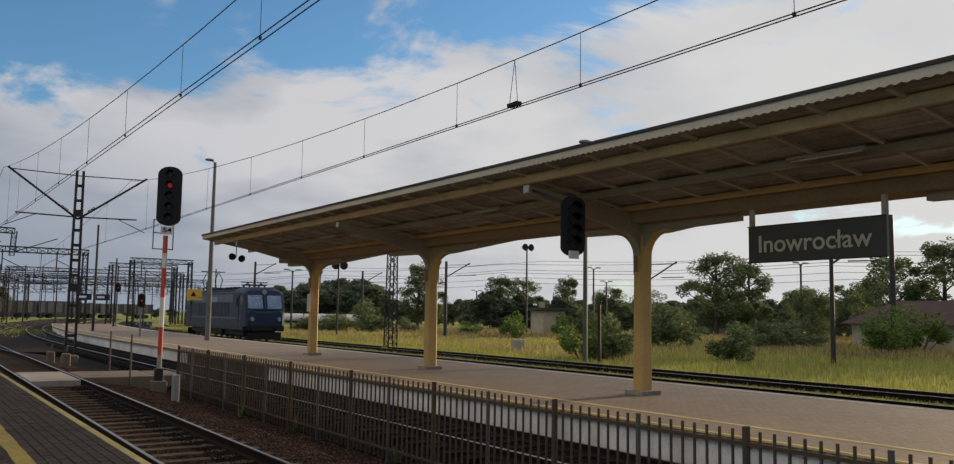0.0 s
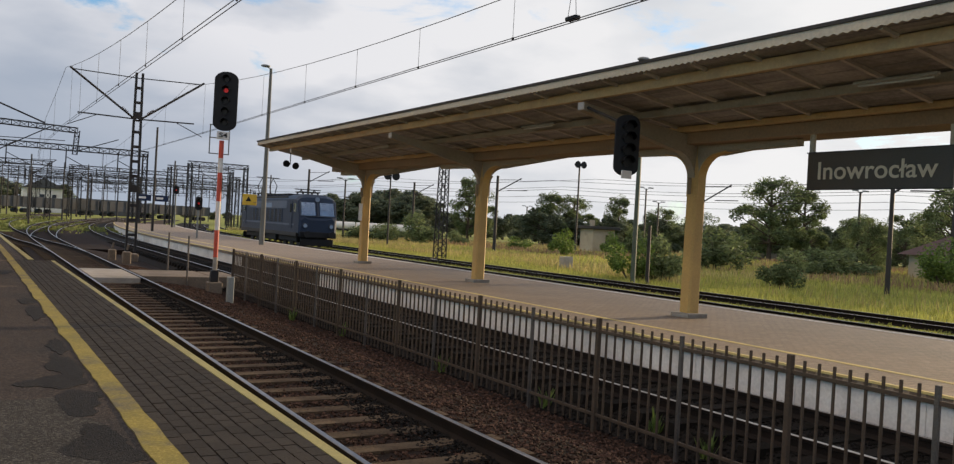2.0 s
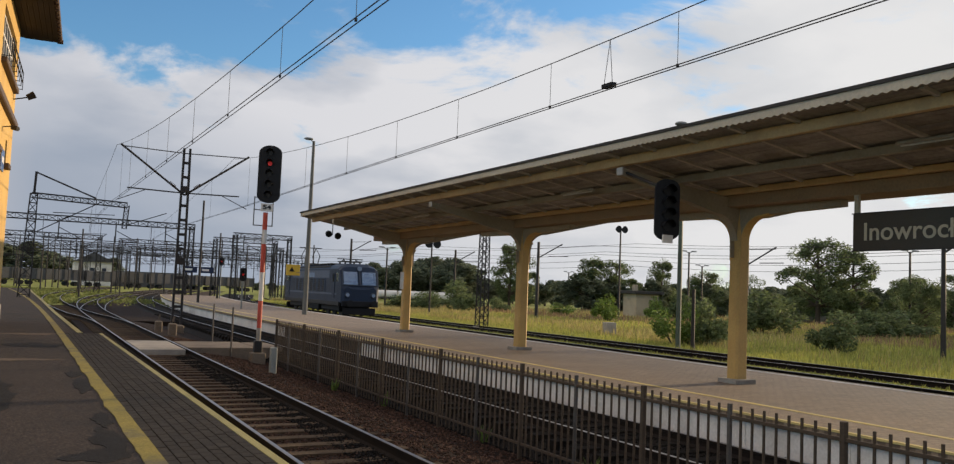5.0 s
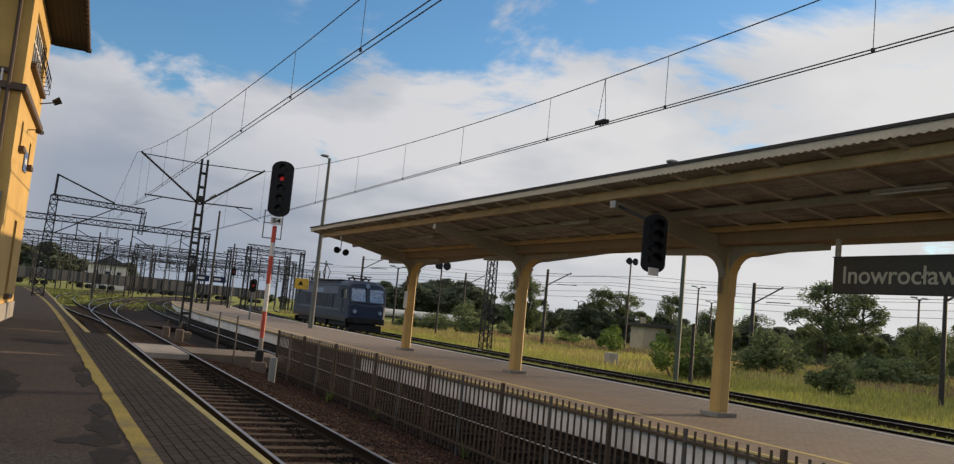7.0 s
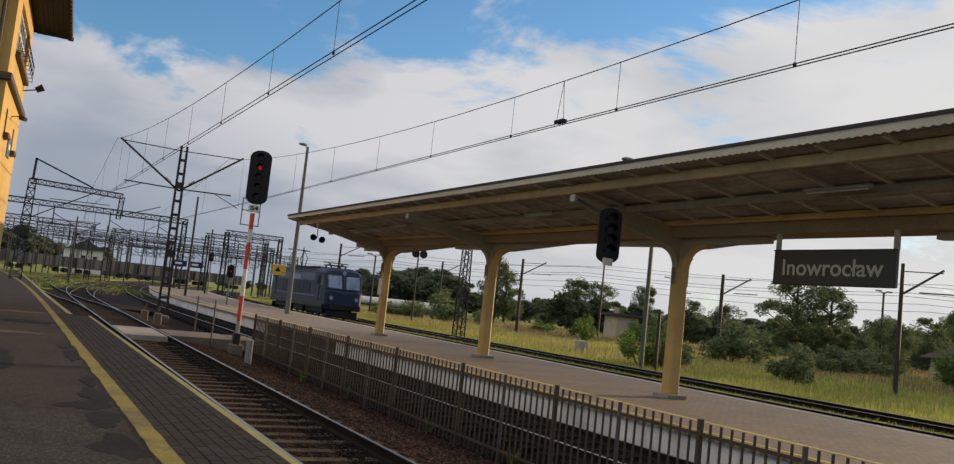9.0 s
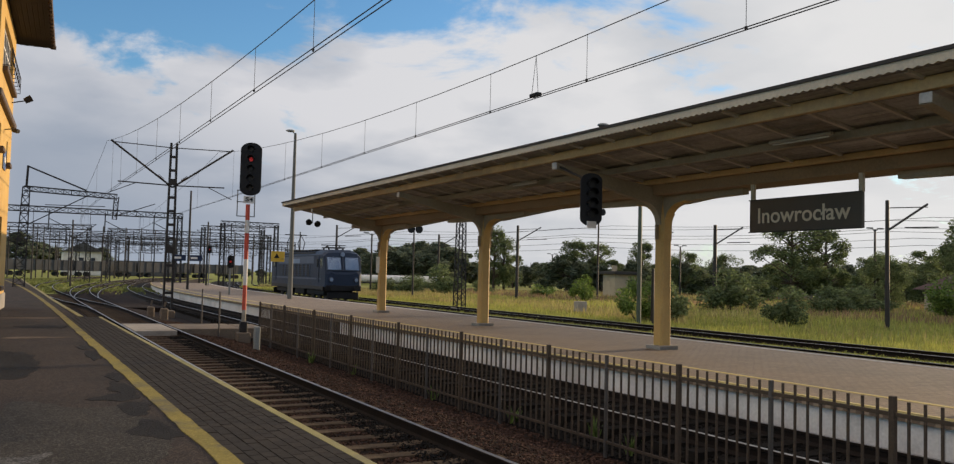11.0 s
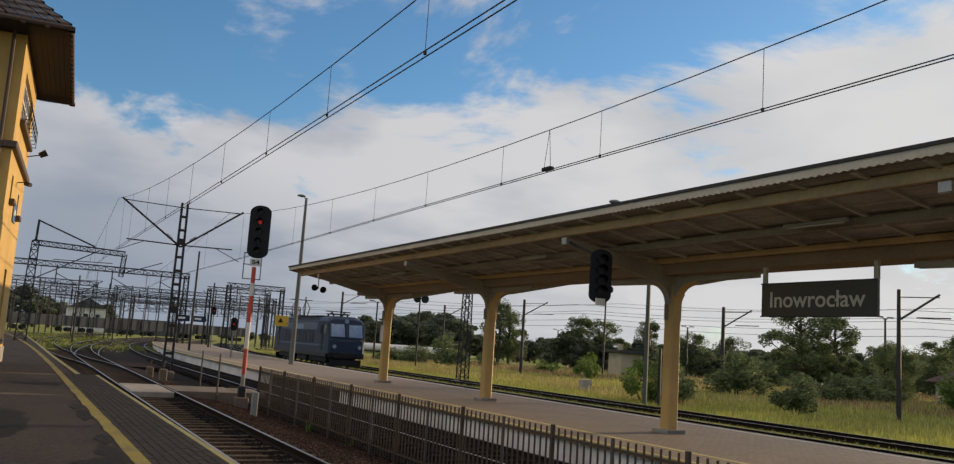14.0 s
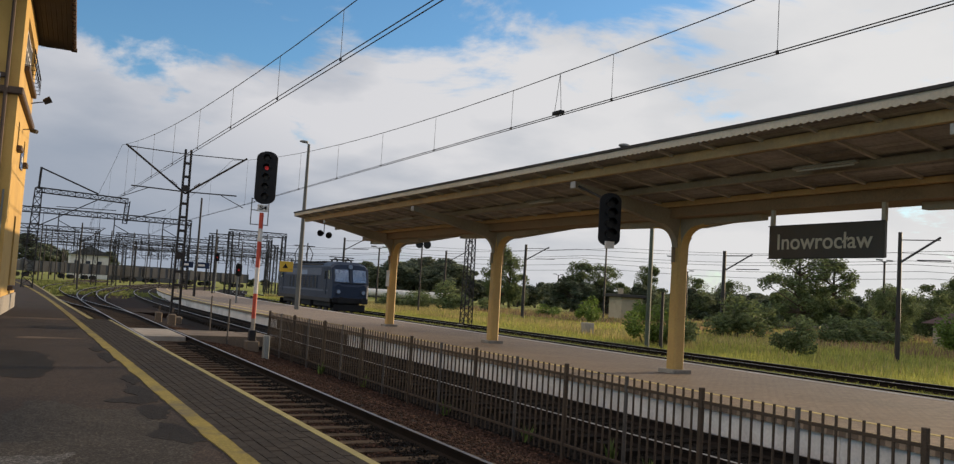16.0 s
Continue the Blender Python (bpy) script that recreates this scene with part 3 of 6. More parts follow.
med = bpy.data.meshes.new("ballast_stones")
med.from_pydata(verts, [], faces)
med.materials.append(M_stonedark)
tagged(new("ballast_stones", med), "black broken stones along the platform wall", "ballast", kind="stuff")
tagged(new("ballast_stones", me), "loose rust-brown broken stones between the rails", "ballast", kind="stuff")

# ---- platform beside the camera ----
bm = bm_new()
extrude_poly(bm, [(-40, -40), (-2.56 + skew(-40), -40), (-2.62 + skew(12.2), 12.2), (-2.3, 12.2), (-2.75, 40), (-3.2, 72), (-3.4, 95), (-12, 95), (-40, 60)], P1 - 0.004 + 0.6, "z", -0.6)
solid("platform", bm, M_asphalt, "patched dark asphalt platform with tar stains", "platform", kind="structure")
bm = bm_new()
extrude_poly(bm, [(-2.555 + skew(-40), -40), (-1.62 + skew(-40), -40), (-1.62 + skew(12.2), 12.2), (-2.615 + skew(12.2), 12.2)], 0.6 + P1 - 0.03, "z", -0.6)
plat_edge = solid("platform_edge", bm, M_joint, "grey block paving along the platform edge", "platform", kind="structure")
def strip_x(y):
    return -2.685 + skew(y) - (0.0 if y < 12.3 else 0.010 * (y - 12.3) + 0.0003 * (y - 12.3) ** 2)
bm = bm_new()
prev = None
for y in ys(-26.6, 90, 0.22):
    wob = 0.035 * noise.noise((y * 0.9, 0, 0)) + 0.02 * noise.noise((y * 4, 3, 0))
    wob2 = 0.012 * noise.noise((y * 2.2, 7, 0))
    l, r = strip_x(y) - 0.09 + wob, strip_x(y) + 0.09 + wob2
    cur = [bm.verts.new(v) for v in ((l, y, P1 - 0.02), (l, y, P1 + 0.004), (r, y, P1 + 0.004), (r, y, P1 - 0.02))]
    if prev:
        for a in range(3):
            bm.faces.new((prev[a], prev[a + 1], cur[a + 1], cur[a]))
    prev = cur
solid("yellow_safety_line", bm, M_yellow, "worn yellow painted safety line on the platform", "line", kind="structure")
def patch(name, x, y, rx, ry, mt, label, seed, z=0.003):
    bm = bm_new()
    n = 260
    pts = []
    for i in range(n):
        an = 2 * math.pi * i / n
        k = 1 + 0.4 * noise.noise((math.cos(an) * 1.6 + seed, math.sin(an) * 1.6, seed))
        px, py = x + rx * k * math.cos(an), y + ry * k * math.sin(an)
        for f, g in ((2.2, 0.16), (6.0, 0.07), (17.0, 0.03)):
            px += g * min(1, rx * 3) * noise.noise((px * f, py * f, seed))
            py += g * noise.noise((px * f, py * f, seed + 9))
        pts.append((min(-2.80 + skew(py), px), py))
    extrude_poly(bm, pts, 0.02 + z, "z", P1 - 0.024)
    return solid(name, bm, mt, label, "patch", "asphalt patches", "structure")
M_tar = mat("tar_patch", (0.020, 0.017, 0.015), (0.012, 0.010, 0.009), rough=0.75, fine=70, broad=2, bump=0.5, spec=0.12, grit=0.9)
M_patch = mat("asphalt_patch_pale", (0.12, 0.09, 0.0675), (0.09, 0.0675, 0.051), rough=0.9, fine=80, broad=1.5, bump=0.3, spec=0.12, grit=0.5)
M_gravel = mat("gravel_patch_grey", (0.11, 0.105, 0.10), (0.045, 0.042, 0.04), rough=0.9, fine=55, broad=6, bump=0.8, spec=0.15, grit=1.2)
M_newer = mat("asphalt_patch_grey", (0.055, 0.049, 0.043), (0.038, 0.034, 0.03), rough=0.85, fine=90, broad=1.5, bump=0.45, spec=0.12, grit=1.1)
for i, (x, y, rx, ry) in enumerate(((-2.98, -8.4, 0.2, 0.55), (-2.99, -7.0, 0.17, 0.5), (-3.12, -6.1, 0.26, 0.28), (-2.96, -5.2, 0.15, 0.7), (-2.93, -3.9, 0.09, 0.6), (-2.95, -0.6, 0.12, 0.8), (-3.0, 1.0, 0.15, 0.5))):
    patch("tar_patch", x, y, rx, ry, M_tar, "black crumbled tar along the yellow line", 1.3 + 1.7 * i, 0.003 + 0.0004 * i)
patch("tar_patch", -4.55, -1.6, 0.75, 1.9, M_tar, "dark tar patch in the asphalt", 4.4)
patch("tar_patch", -3.5, 7.5, 0.6, 0.7, M_tar, "dark tar patch in the asphalt", 6.1)
patch("asphalt_patch", -3.75, -8.6, 0.9, 2.1, M_newer, "grey repaired patch in the asphalt", 7.7, 0.0015)
patch("asphalt_patch", -3.72, 3.7, 0.6, 0.2, M_patch, "pale concrete patch across the asphalt", 9.2)
patch("asphalt_patch", -4.35, -9.8, 0.42, 0.5, M_gravel, "coarse grey gravel patch in the asphalt", 3.3)
patch("asphalt_patch", -3.6, 11.6, 1.0, 0.35, M_patch, "pale concrete patch across the asphalt", 11.2)
bm = bm_new()
sweep(bm, [(-1.685 + skew(y), y, 0) for y in ys(-40, 12.2, 4)], [(-0.015, -0.6), (-0.015, P1), (0.07, P1), (0.085, P1 - 0.015), (0.085, -0.6)])
solid("platform_kerb", bm, M_cream, "cream-painted platform kerb, worn", "kerb", kind="structure")
bm = bm_new()
sweep(bm, [(-2.32, 12.25, P1), (-2.6, 27, P1), (-2.82, 45, P1), (-3.25, 72, P1), (-3.45, 95, P1)], [(-0.12, -0.3), (0.02, -0.3), (0.02, 0.012), (-0.12, 0.012)])
solid("platform_kerb", bm, M_cream, "weathered yellowish kerb of the older platform", "kerb", kind="structure")

# ---- island platform ----
isl = [(y, 6.55 + bend(y), 13.4 + bend(y)) for y in ys(-40, 40, 40) + ys(44, 96, 4)]
M_p2 = mat("block_paving_warm", (0.282, 0.211, 0.15), (0.202, 0.155, 0.113), rough=0.72, fine=14, broad=0.5, bump=0.25, stain=(0.2, 0.16, 0.12), stain_amount=0.35)
tn = M_p2.node_tree
bk = tn.nodes.new("ShaderNodeTexBrick")
bk.inputs["Scale"].default_value = 1.0
bk.inputs["Brick Width"].default_value, bk.inputs["Row Height"].default_value = 0.22, 0.11
bk.inputs["Mortar Size"].default_value = 0.008
bk.inputs["Color1"].default_value, bk.inputs["Color2"].default_value, bk.inputs["Mortar"].default_value = (1, 1, 1, 1), (0.78, 0.76, 0.74, 1), (0.45, 0.42, 0.4, 1)
oc = tn.nodes.new("ShaderNodeTexCoord")
tn.links.new(oc.outputs["Object"], bk.inputs["Vector"])
pr = tn.nodes["Principled BSDF"]
old = pr.inputs["Base Color"].links[0].from_socket
mm = tn.nodes.new("ShaderNodeMix"); mm.data_type = "RGBA"; mm.blend_type = "MULTIPLY"; mm.inputs["Factor"].default_value = 1.0
tn.links.new(old, mm.inputs["A"]); tn.links.new(bk.outputs["Color"], mm.inputs["B"]); tn.links.new(mm.outputs["Result"], pr.inputs["Base Color"])

bm = bm_new()
sweep(bm, [((a + b) / 2, y, 0) for y, a, b in isl], [(-3.38, -0.6), (-3.38, P2), (3.38, P2), (3.38, -0.6)])
solid("island_platform", bm, M_p2, "island platform of small warm grey paving blocks", "platform", kind="structure")
wall = thing("platform_wall", "whitewashed concrete platform wall facing the track", "wall", kind="structure", at=(6.6, -40, -0.5))
yy = -38.0
while yy < 94:
    n = 4 if yy > 36 else 2
    pts = [(6.55 + bend(y), y, 0) for y in ys(yy, yy + 1.99, 1.99 / n)]
    bm = bm_new()
    sweep(bm, pts, [(0.0, -0.6), (0.0, -0.12), (0.06, -0.12), (0.06, -0.6)])
    # darker panels here stand in for a dark ramp before the wall
    if 12.5 < yy < 24:
        part("wall_panel", bm, M_darkwall, wall, "dark concrete panel")
    else:
        part("wall_panel", bm, M_whitewall, wall)
    yy += 2.0
bm = bm_new()
sweep(bm, [(a, y, 0) for y, a, b in isl], [(-0.06, -0.12), (0.34, -0.12), (0.34, 0.012), (-0.05, 0.012)])
solid("platform_kerb", bm, M_p2, "concrete slab kerb of the island platform", "kerb", kind="structure")
bm = bm_new()
sweep(bm, [(a, y, 0) for y, a, b in isl], [(-0.066, -0.014), (0.015, -0.014), (0.015, 0.016), (-0.066, 0.016)])
solid("yellow_edge_line", bm, M_lineyellow, "yellow painted edge of the island platform", "line", kind="structure")
bm = bm_new()
sweep(bm, [(a + 1.12, y, 0) for y, a, b in isl], [(-0.07, -0.02), (0.07, -0.02), (0.07, 0.006), (-0.07, 0.006)])
solid("yellow_safety_line", bm, M_lineyellow, "pale yellow safety line along the island platform", "line", kind="structure")
bm = bm_new()
sweep(bm, [(b - 0.2, y, 0) for y, a, b in isl], [(-0.05, -0.02), (0.06, -0.02), (0.06, 0.006), (-0.06, 0.006)])
solid("white_safety_line", bm, M_white, "white line along the back of the platform", "line", kind="structure")
bm = bm_new()
sweep(bm, [(b, y, 0) for y, a, b in isl], [(-0.14, -0.6), (-0.14, 0.012), (0.0, 0.012), (0.0, -0.6)])
solid("platform_kerb", bm, M_concrete, "back concrete kerb of the island platform", "kerb", kind="structure")

# ---- crossing boards ----
for k, (x0, x1, y0, y1, lab) in enumerate(((-0.68, 0.68, 13.4, 17.4, "pale concrete crossing slab between the rails"), (0.86, 3.05, 14.3, 17.2, "pinkish concrete crossing slab beside the rail"))):
    bm = bm_new()
    box(bm, x0, x1, y0, y1, -0.95, RAIL - 0.005, 0.02)
    solid("crossing_slab", bm, M_slab if k else M_concrete, lab, "slab", "crossing slabs")
bm = bm_new(); box(bm, 3.1, 4.0, 14.6, 17.0, -0.95, RAIL - 0.01, 0.02)
solid("crossing_slab", bm, M_slab, "concrete crossing slab near the signal post", "slab", "crossing slabs")

# ---- fence ----
fence = thing("fence", "brown-painted steel picket fence between the tracks", "fence", at=(3.2, 0, BED))
bm = bm_new(); box(bm, -0.03, 0.03, -0.03, 0.03, -0.9, 0.666, 0.006); post_a = mesh_of("post", bm, M_fence)
bm = bm_new(); box(bm, -0.022, 0.022, -0.022, 0.022, -0.9, 0.64, 0.004); post_b = mesh_of("post", bm, M_fencegrey)
bm = bm_new(); box(bm, -0.0125, 0.0125, -0.0125, 0.0125, -0.73, 0.628, 0.003); pick = mesh_of("picket", bm, M_fence)
def put(name, me, parent, x, y, z=0, rot=0):
    o = part(name, me, None, parent)
    o.matrix_parent_inverse = Matrix.Identity(4)
    o.matrix_basis = parent.matrix_basis.inverted() @ Matrix.Translation((x, y, z)) @ Matrix.Rotation(rot, 4, "Z")
    return o
POST = 1.515
k = 0
y = 12.5
while y > -24:
    put("post", post_a if abs(((y + 8.82) / POST) % 2 - 0) < 0.5 or abs(((y + 8.82) / POST) % 2 - 2) < 0.5 else post_b, fence, 3.2, y)
    if y - POST > -24:
        for i in range(1, 9):
            put("picket", pick, fence, 3.2, y - i * POST / 9)
    y -= POST
for z in (0.495, -0.57):
    bm = bm_new(); box(bm, 3.187, 3.213, -23.86, 12.5, z - 0.02, z + 0.02, 0.004)
    part("rail", bm, M_fence, fence)

# ---- canopy ----
CX = 10.18
ROOF_Y0, ROOF_Y1 = -24.0, 22.2
rb = random.Random(77)
can = thing("platform_canopy", "long ochre-painted platform canopy on concrete columns", "canopy", at=(CX, 0, 0))
def under(x):
    """Height of the boards' lower face: the roof rises from the middle to both eaves."""
    return 4.14 + 0.62 * abs(x - CX) / 3.65
for sgn in (-1, 1):
    bm = bm_new()
    e = CX + sgn * 3.68
    extrude_poly(bm, [(CX, under(CX)), (e, under(e)), (e, under(e) + 0.05), (CX, under(CX) + 0.05)], ROOF_Y1 - ROOF_Y0, "y", ROOF_Y0)
    part("roof_deck", bm, M_felt, can, "dark roof deck")
    nb = 26
    for i in range(nb):
        u0, u1 = 0.02 + 3.64 * i / nb, 0.02 + 3.64 * (i + 0.93) / nb
        ya = ROOF_Y0
        while ya < ROOF_Y1 - 0.02:
            yb = min(ROOF_Y1 - 0.02, ya + rb.uniform(6.0, 12.0))
            if ROOF_Y1 - yb < 2:
                yb = ROOF_Y1 - 0.02
            dz = rb.uniform(0.004, 0.012)
            bm = bm_new()
            q = [bm.verts.new((CX + sgn * u, yv, under(CX + sgn * u) - d)) for d in (dz + 0.012, 0.001) for u, yv in ((u0, ya), (u1, ya), (u1, yb - 0.01), (u0, yb - 0.01))]
            for f in ((0, 1, 2, 3), (0, 4, 5, 1), (1, 5, 6, 2), (2, 6, 7, 3), (3, 7, 4, 0)):
                bm.faces.new([q[j] for j in f])
            part("soffit_board", bm, M_soffit, can)
            ya = yb
    bm = bm_new()
    extrude_poly(bm, [(CX, under(CX) + 0.054), (e + sgn * 0.06, under(e) + 0.064), (e + sgn * 0.06, under(e) + 0.12), (CX, under(CX) + 0.10)], ROOF_Y1 - ROOF_Y0 + 0.1, "y", ROOF_Y0)
    part("roof_felt", bm, M_felt, can, "black roofing felt")
    # scalloped fascia
    bm = bm_new()
    x = e + sgn * 0.012
    n = int((ROOF_Y1 - ROOF_Y0) / 0.075)
    top, bot = [], []
    for i in range(n + 1):
        yv = ROOF_Y0 + (ROOF_Y1 - ROOF_Y0) * i / n
        lo = under(e) - 0.085 + (0.028 if i % 2 else 0.0)
        for xx, lst in ((x, top), (x + sgn * 0.025, bot)):
            lst.append((bm.verts.new((xx, yv, lo)), bm.verts.new((xx, yv, under(e) + 0.062))))
    for i in range(n):
        for lst in (top, bot):
            bm.faces.new((lst[i][0], lst[i + 1][0], lst[i + 1][1], lst[i][1]))
        bm.faces.new((top[i][0], top[i + 1][0], bot[i + 1][0], bot[i][0]))
    part("fascia", bm, M_fascia, can, "cream scalloped fascia board")
    # long beams
    for off, w, h, mt, dz in ((3.2, 0.12, 0.19, M_beam, 0.03), (1.75, 0.12, 0.15, M_purlin, 0.06), (0.52, 0.14, 0.12, M_beam, 0.03)):
        bm = bm_new()
        xx = CX + sgn * off
        box(bm, xx - w / 2, xx + w / 2, ROOF_Y0, ROOF_Y1 - 0.15, under(xx) - dz - h, under(xx) - dz, 0.012)
        part("purlin", bm, mt, can)
yv = ROOF_Y0 + 0.3
while yv < ROOF_Y1:
    for sgn in (-1, 1):
        bm = bm_new()
        a, b = CX + sgn * 0.1, CX + sgn * 3.6
        bar(bm, (a, yv, under(a) - 0.04), (b, yv, under(b) - 0.04), 0.07, 0.08)
        part("rafter", bm, M_rafter, can)
    yv += 1.19
bm = bm_new(); box(bm, CX - 0.42, CX + 0.42, ROOF_Y0, ROOF_Y1 - 0.15, 3.83, 4.085, 0.012)
part("ridge_girder", bm, M_housebeam, can, "brown girder over the columns")
for sgn in (-1, 1):
    bm = bm_new()
    a, b = CX, CX + sgn * 3.68
    bar(bm, (a, ROOF_Y1 + 0.02, under(a)), (b, ROOF_Y1 + 0.02, under(b)), 0.03, 0.16)
    part("end_board", bm, M_fascia, can)

# column with its arms across and its haunches along
def column():
    c = thing("column", "ochre-painted concrete column with curved arms", "column", "canopy columns", at=(0, 0, 0))
    bm = bm_new()
    box(bm, -0.29, 0.29, -0.29, 0.29, -0.02, 0.10, 0.015)
    part("plinth", bm, M_concrete, c, "grey concrete plinth")
    # shaft: chamfered square, slightly tapered
    bm = bm_new()
    prof = []
    for z, w in ((0.10, 0.165), (1.6, 0.16), (3.0, 0.155), (3.25, 0.155), (3.82, 0.1)):
        ch = 0.045
        prof.append([bm.verts.new((x, y, z)) for x, y in ((-w, -w + ch), (-w + ch, -w), (w - ch, -w), (w, -w + ch), (w, w - ch), (w - ch, w), (-w + ch, w), (-w, w - ch))])
    for a, b in zip(prof, prof[1:]):
        for i in range(8):
            bm.faces.new((a[i], a[(i + 1) % 8], b[(i + 1) % 8], b[i]))
    bm.faces.new(prof[0][::-1]); bm.faces.new(prof[-1])
    part("shaft", bm, M_column, c)
    # arms across the platform
    for sgn in (-1, 1):
        pts = [(sgn * 0.1, 3.15)]
        for i in range(9):
            an = math.pi / 2 * i / 8
            pts.append((sgn * (0.165 + 0.60 * (1 - math.cos(an))), 3.12 + 0.58 * math.sin(an)))
        pts += [(sgn * 3.28, 4.29), (sgn * 3.28, 4.41), (sgn * 0.1, 4.0)]
        bm = bm_new(); extrude_poly(bm, pts, 0.17, "y", -0.085)
        part("arm", bm, M_arm, c)
        bm = bm_new()       # riveted flange under the curve of the arm
        fl = [(sgn * 0.16, 2.75)] + [(sgn * (0.165 + 0.60 * (1 - math.cos(math.pi / 2 * i / 10))), 3.12 + 0.58 * math.sin(math.pi / 2 * i / 10)) for i in range(11)] + [(sgn * 3.28, 4.28)]
        for (xa, za), (xb, zb_) in zip(fl, fl[1:]):
            bar(bm, (xa, 0, za - 0.012), (xb, 0, zb_ - 0.012), 0.2, 0.025, up=(0.3, 0, 1))
        part("flange", bm, M_arm, c)
        bm = bm_new(); box(bm, sgn * 3.29 - 0.012, sgn * 3.29 + 0.012, -0.1, 0.1, 4.27, 4.42, 0.004)
        part("end_plate", bm, M_rafter, c, "pale end plate")
        pts = [(sgn * 0.1, 3.05)]
        for i in range(9):
            an = math.pi / 2 * i / 8
            pts.append((sgn * (0.165 + 0.60 * (1 - math.cos(an))), 3.10 + 0.55 * math.sin(an)))
        pts += [(sgn * 2.8, 3.69), (sgn * 2.8, 3.825), (sgn * 0.1, 3.825)]
        bm = bm_new(); extrude_poly(bm, pts, 0.2, "x", -0.1)
        part("haunch", bm, M_arm, c)
        bm = bm_new()
        fl = [(sgn * 0.16, 2.7)] + [(sgn * (0.165 + 0.60 * (1 - math.cos(math.pi / 2 * i / 10))), 3.10 + 0.55 * math.sin(math.pi / 2 * i / 10)) for i in range(11)] + [(sgn * 0.95, 3.68)]
        for (ya, za), (yb, zb_) in zip(fl, fl[1:]):
            bar(bm, (0, ya, za - 0.012), (0, yb, zb_ - 0.012), 0.23, 0.025, up=(0, 0.3, 1))
        part("flange", bm, M_column, c)
    return c
col = column()
col.location = (CX, 0, 0)
for yk in (-19.0, -9.5, 9.5, 19.0):
    copy_thing(col, Matrix.Translation((CX, yk, 0)))

np_ = thing("notice_plate", "small pale notice plate clamped to the column", "sign", at=(9.9, 18.8, 2.0))
bm = bm_new(); box(bm, 9.86, 9.88, 18.6, 18.95, 1.75, 2.45, 0.005); part("panel", bm, M_white, np_)
bm = bm_new(); bar(bm, (9.88, 18.8, 2.1), (10.02, 18.9, 2.1), 0.03); part("bracket", bm, M_darksteel, np_)
# tube lights and roof lamp
for yk in (-6.3, 3.2, 12.7):
    bm = bm_new(); box(bm, 7.94, 8.03, yk - 0.7, yk + 0.7, 4.26, 4.32, 0.015)
    t = thing("tube_light", "grey fluorescent tube fitting under the canopy", "lamp", "canopy lights", at=(8, yk, 4.3))
    part("housing", bm, M_purlin, t)
    bm = bm_new(); bar(bm, (7.985, yk - 0.62, 4.245), (7.985, yk + 0.62, 4.245), 0.014, sides=8)
    part("tube", bm, M_rafter, t)
rl = thing("roof_lamp", "rounded grey lamp head above the canopy roof", "lamp", at=(7.1, -1.7, 4.6))
bm = bm_new(); bar(bm, (7.2, -1.7, 4.55), (7.15, -1.7, 5.08), 0.025, sides=8); part("stem", bm, M_grey_steel, rl)
bm = bm_new(); bmesh.ops.create_uvsphere(bm, u_segments=12, v_segments=8, radius=1, matrix=Matrix.Translation((7.05, -1.7, 5.08)) @ Matrix.Diagonal((0.15, 0.1, 0.05, 1))); part("lamp_head", bm, M_grey_steel, rl, smooth=True)

# horn loudspeakers
def horns(x, y, z, top):
    h = thing("loudspeaker", "pair of dark horn loudspeakers on a bracket", "loudspeaker", "loudspeakers", at=(x, y, z))
    bm = bm_new(); bar(bm, (x, y, z), (x, y, top), 0.02, sides=8); part("bracket", bm, M_darksteel, h)
    for s in (-1, 1):
        bm = bm_new()
        r = bmesh.ops.create_cone(bm, cap_ends=True, segments=14, radius1=0.15, radius2=0.05, depth=0.26, matrix=Matrix.Translation((x + 0.2 * s, y, z)) @ Matrix.Rotation(-math.pi / 2 + s * 0.25, 4, "X"))
        part("horn", bm, M_black, h)
horns(7.6, 21.2, 3.92, 4.5)

# ---- station sign ----
sg = thing("station_sign", "dark brown hanging station name sign with cream letters", "sign", at=(9.81, -4.75, 3.1))
bm = bm_new(); box(bm, 9.77, 9.85, -6.18, -3.33, 2.79, 3.48, 0.012); part("panel", bm, M_sign, sg)
for yk in (-6.14, -3.40):
    bm = bm_new(); box(bm, 9.775, 9.845, yk - 0.05, yk + 0.05, 3.47, 4.05, 0.008); part("hanger", bm, M_fascia, sg, "pale painted flat hanger")
bm = bm_new()
for z in (2.79, 3.48):
    bar(bm, (9.765, -6.19, z), (9.765, -3.32, z), 0.02)
part("frame", bm, M_darksteel, sg)
def text_mesh(body, size):
    cu = bpy.data.curves.new("text", "FONT")
    cu.body, cu.size, cu.extrude, cu.align_x, cu.align_y = body, size, 0.004, "CENTER", "CENTER"
    cu.offset = 0.004
    ob = bpy.data.objects.new("text", cu)
    scene.collection.objects.link(ob)
    bpy.context.view_layer.update()
    me = bpy.data.meshes.new_from_object(ob)
    bpy.data.objects.remove(ob)
    return me
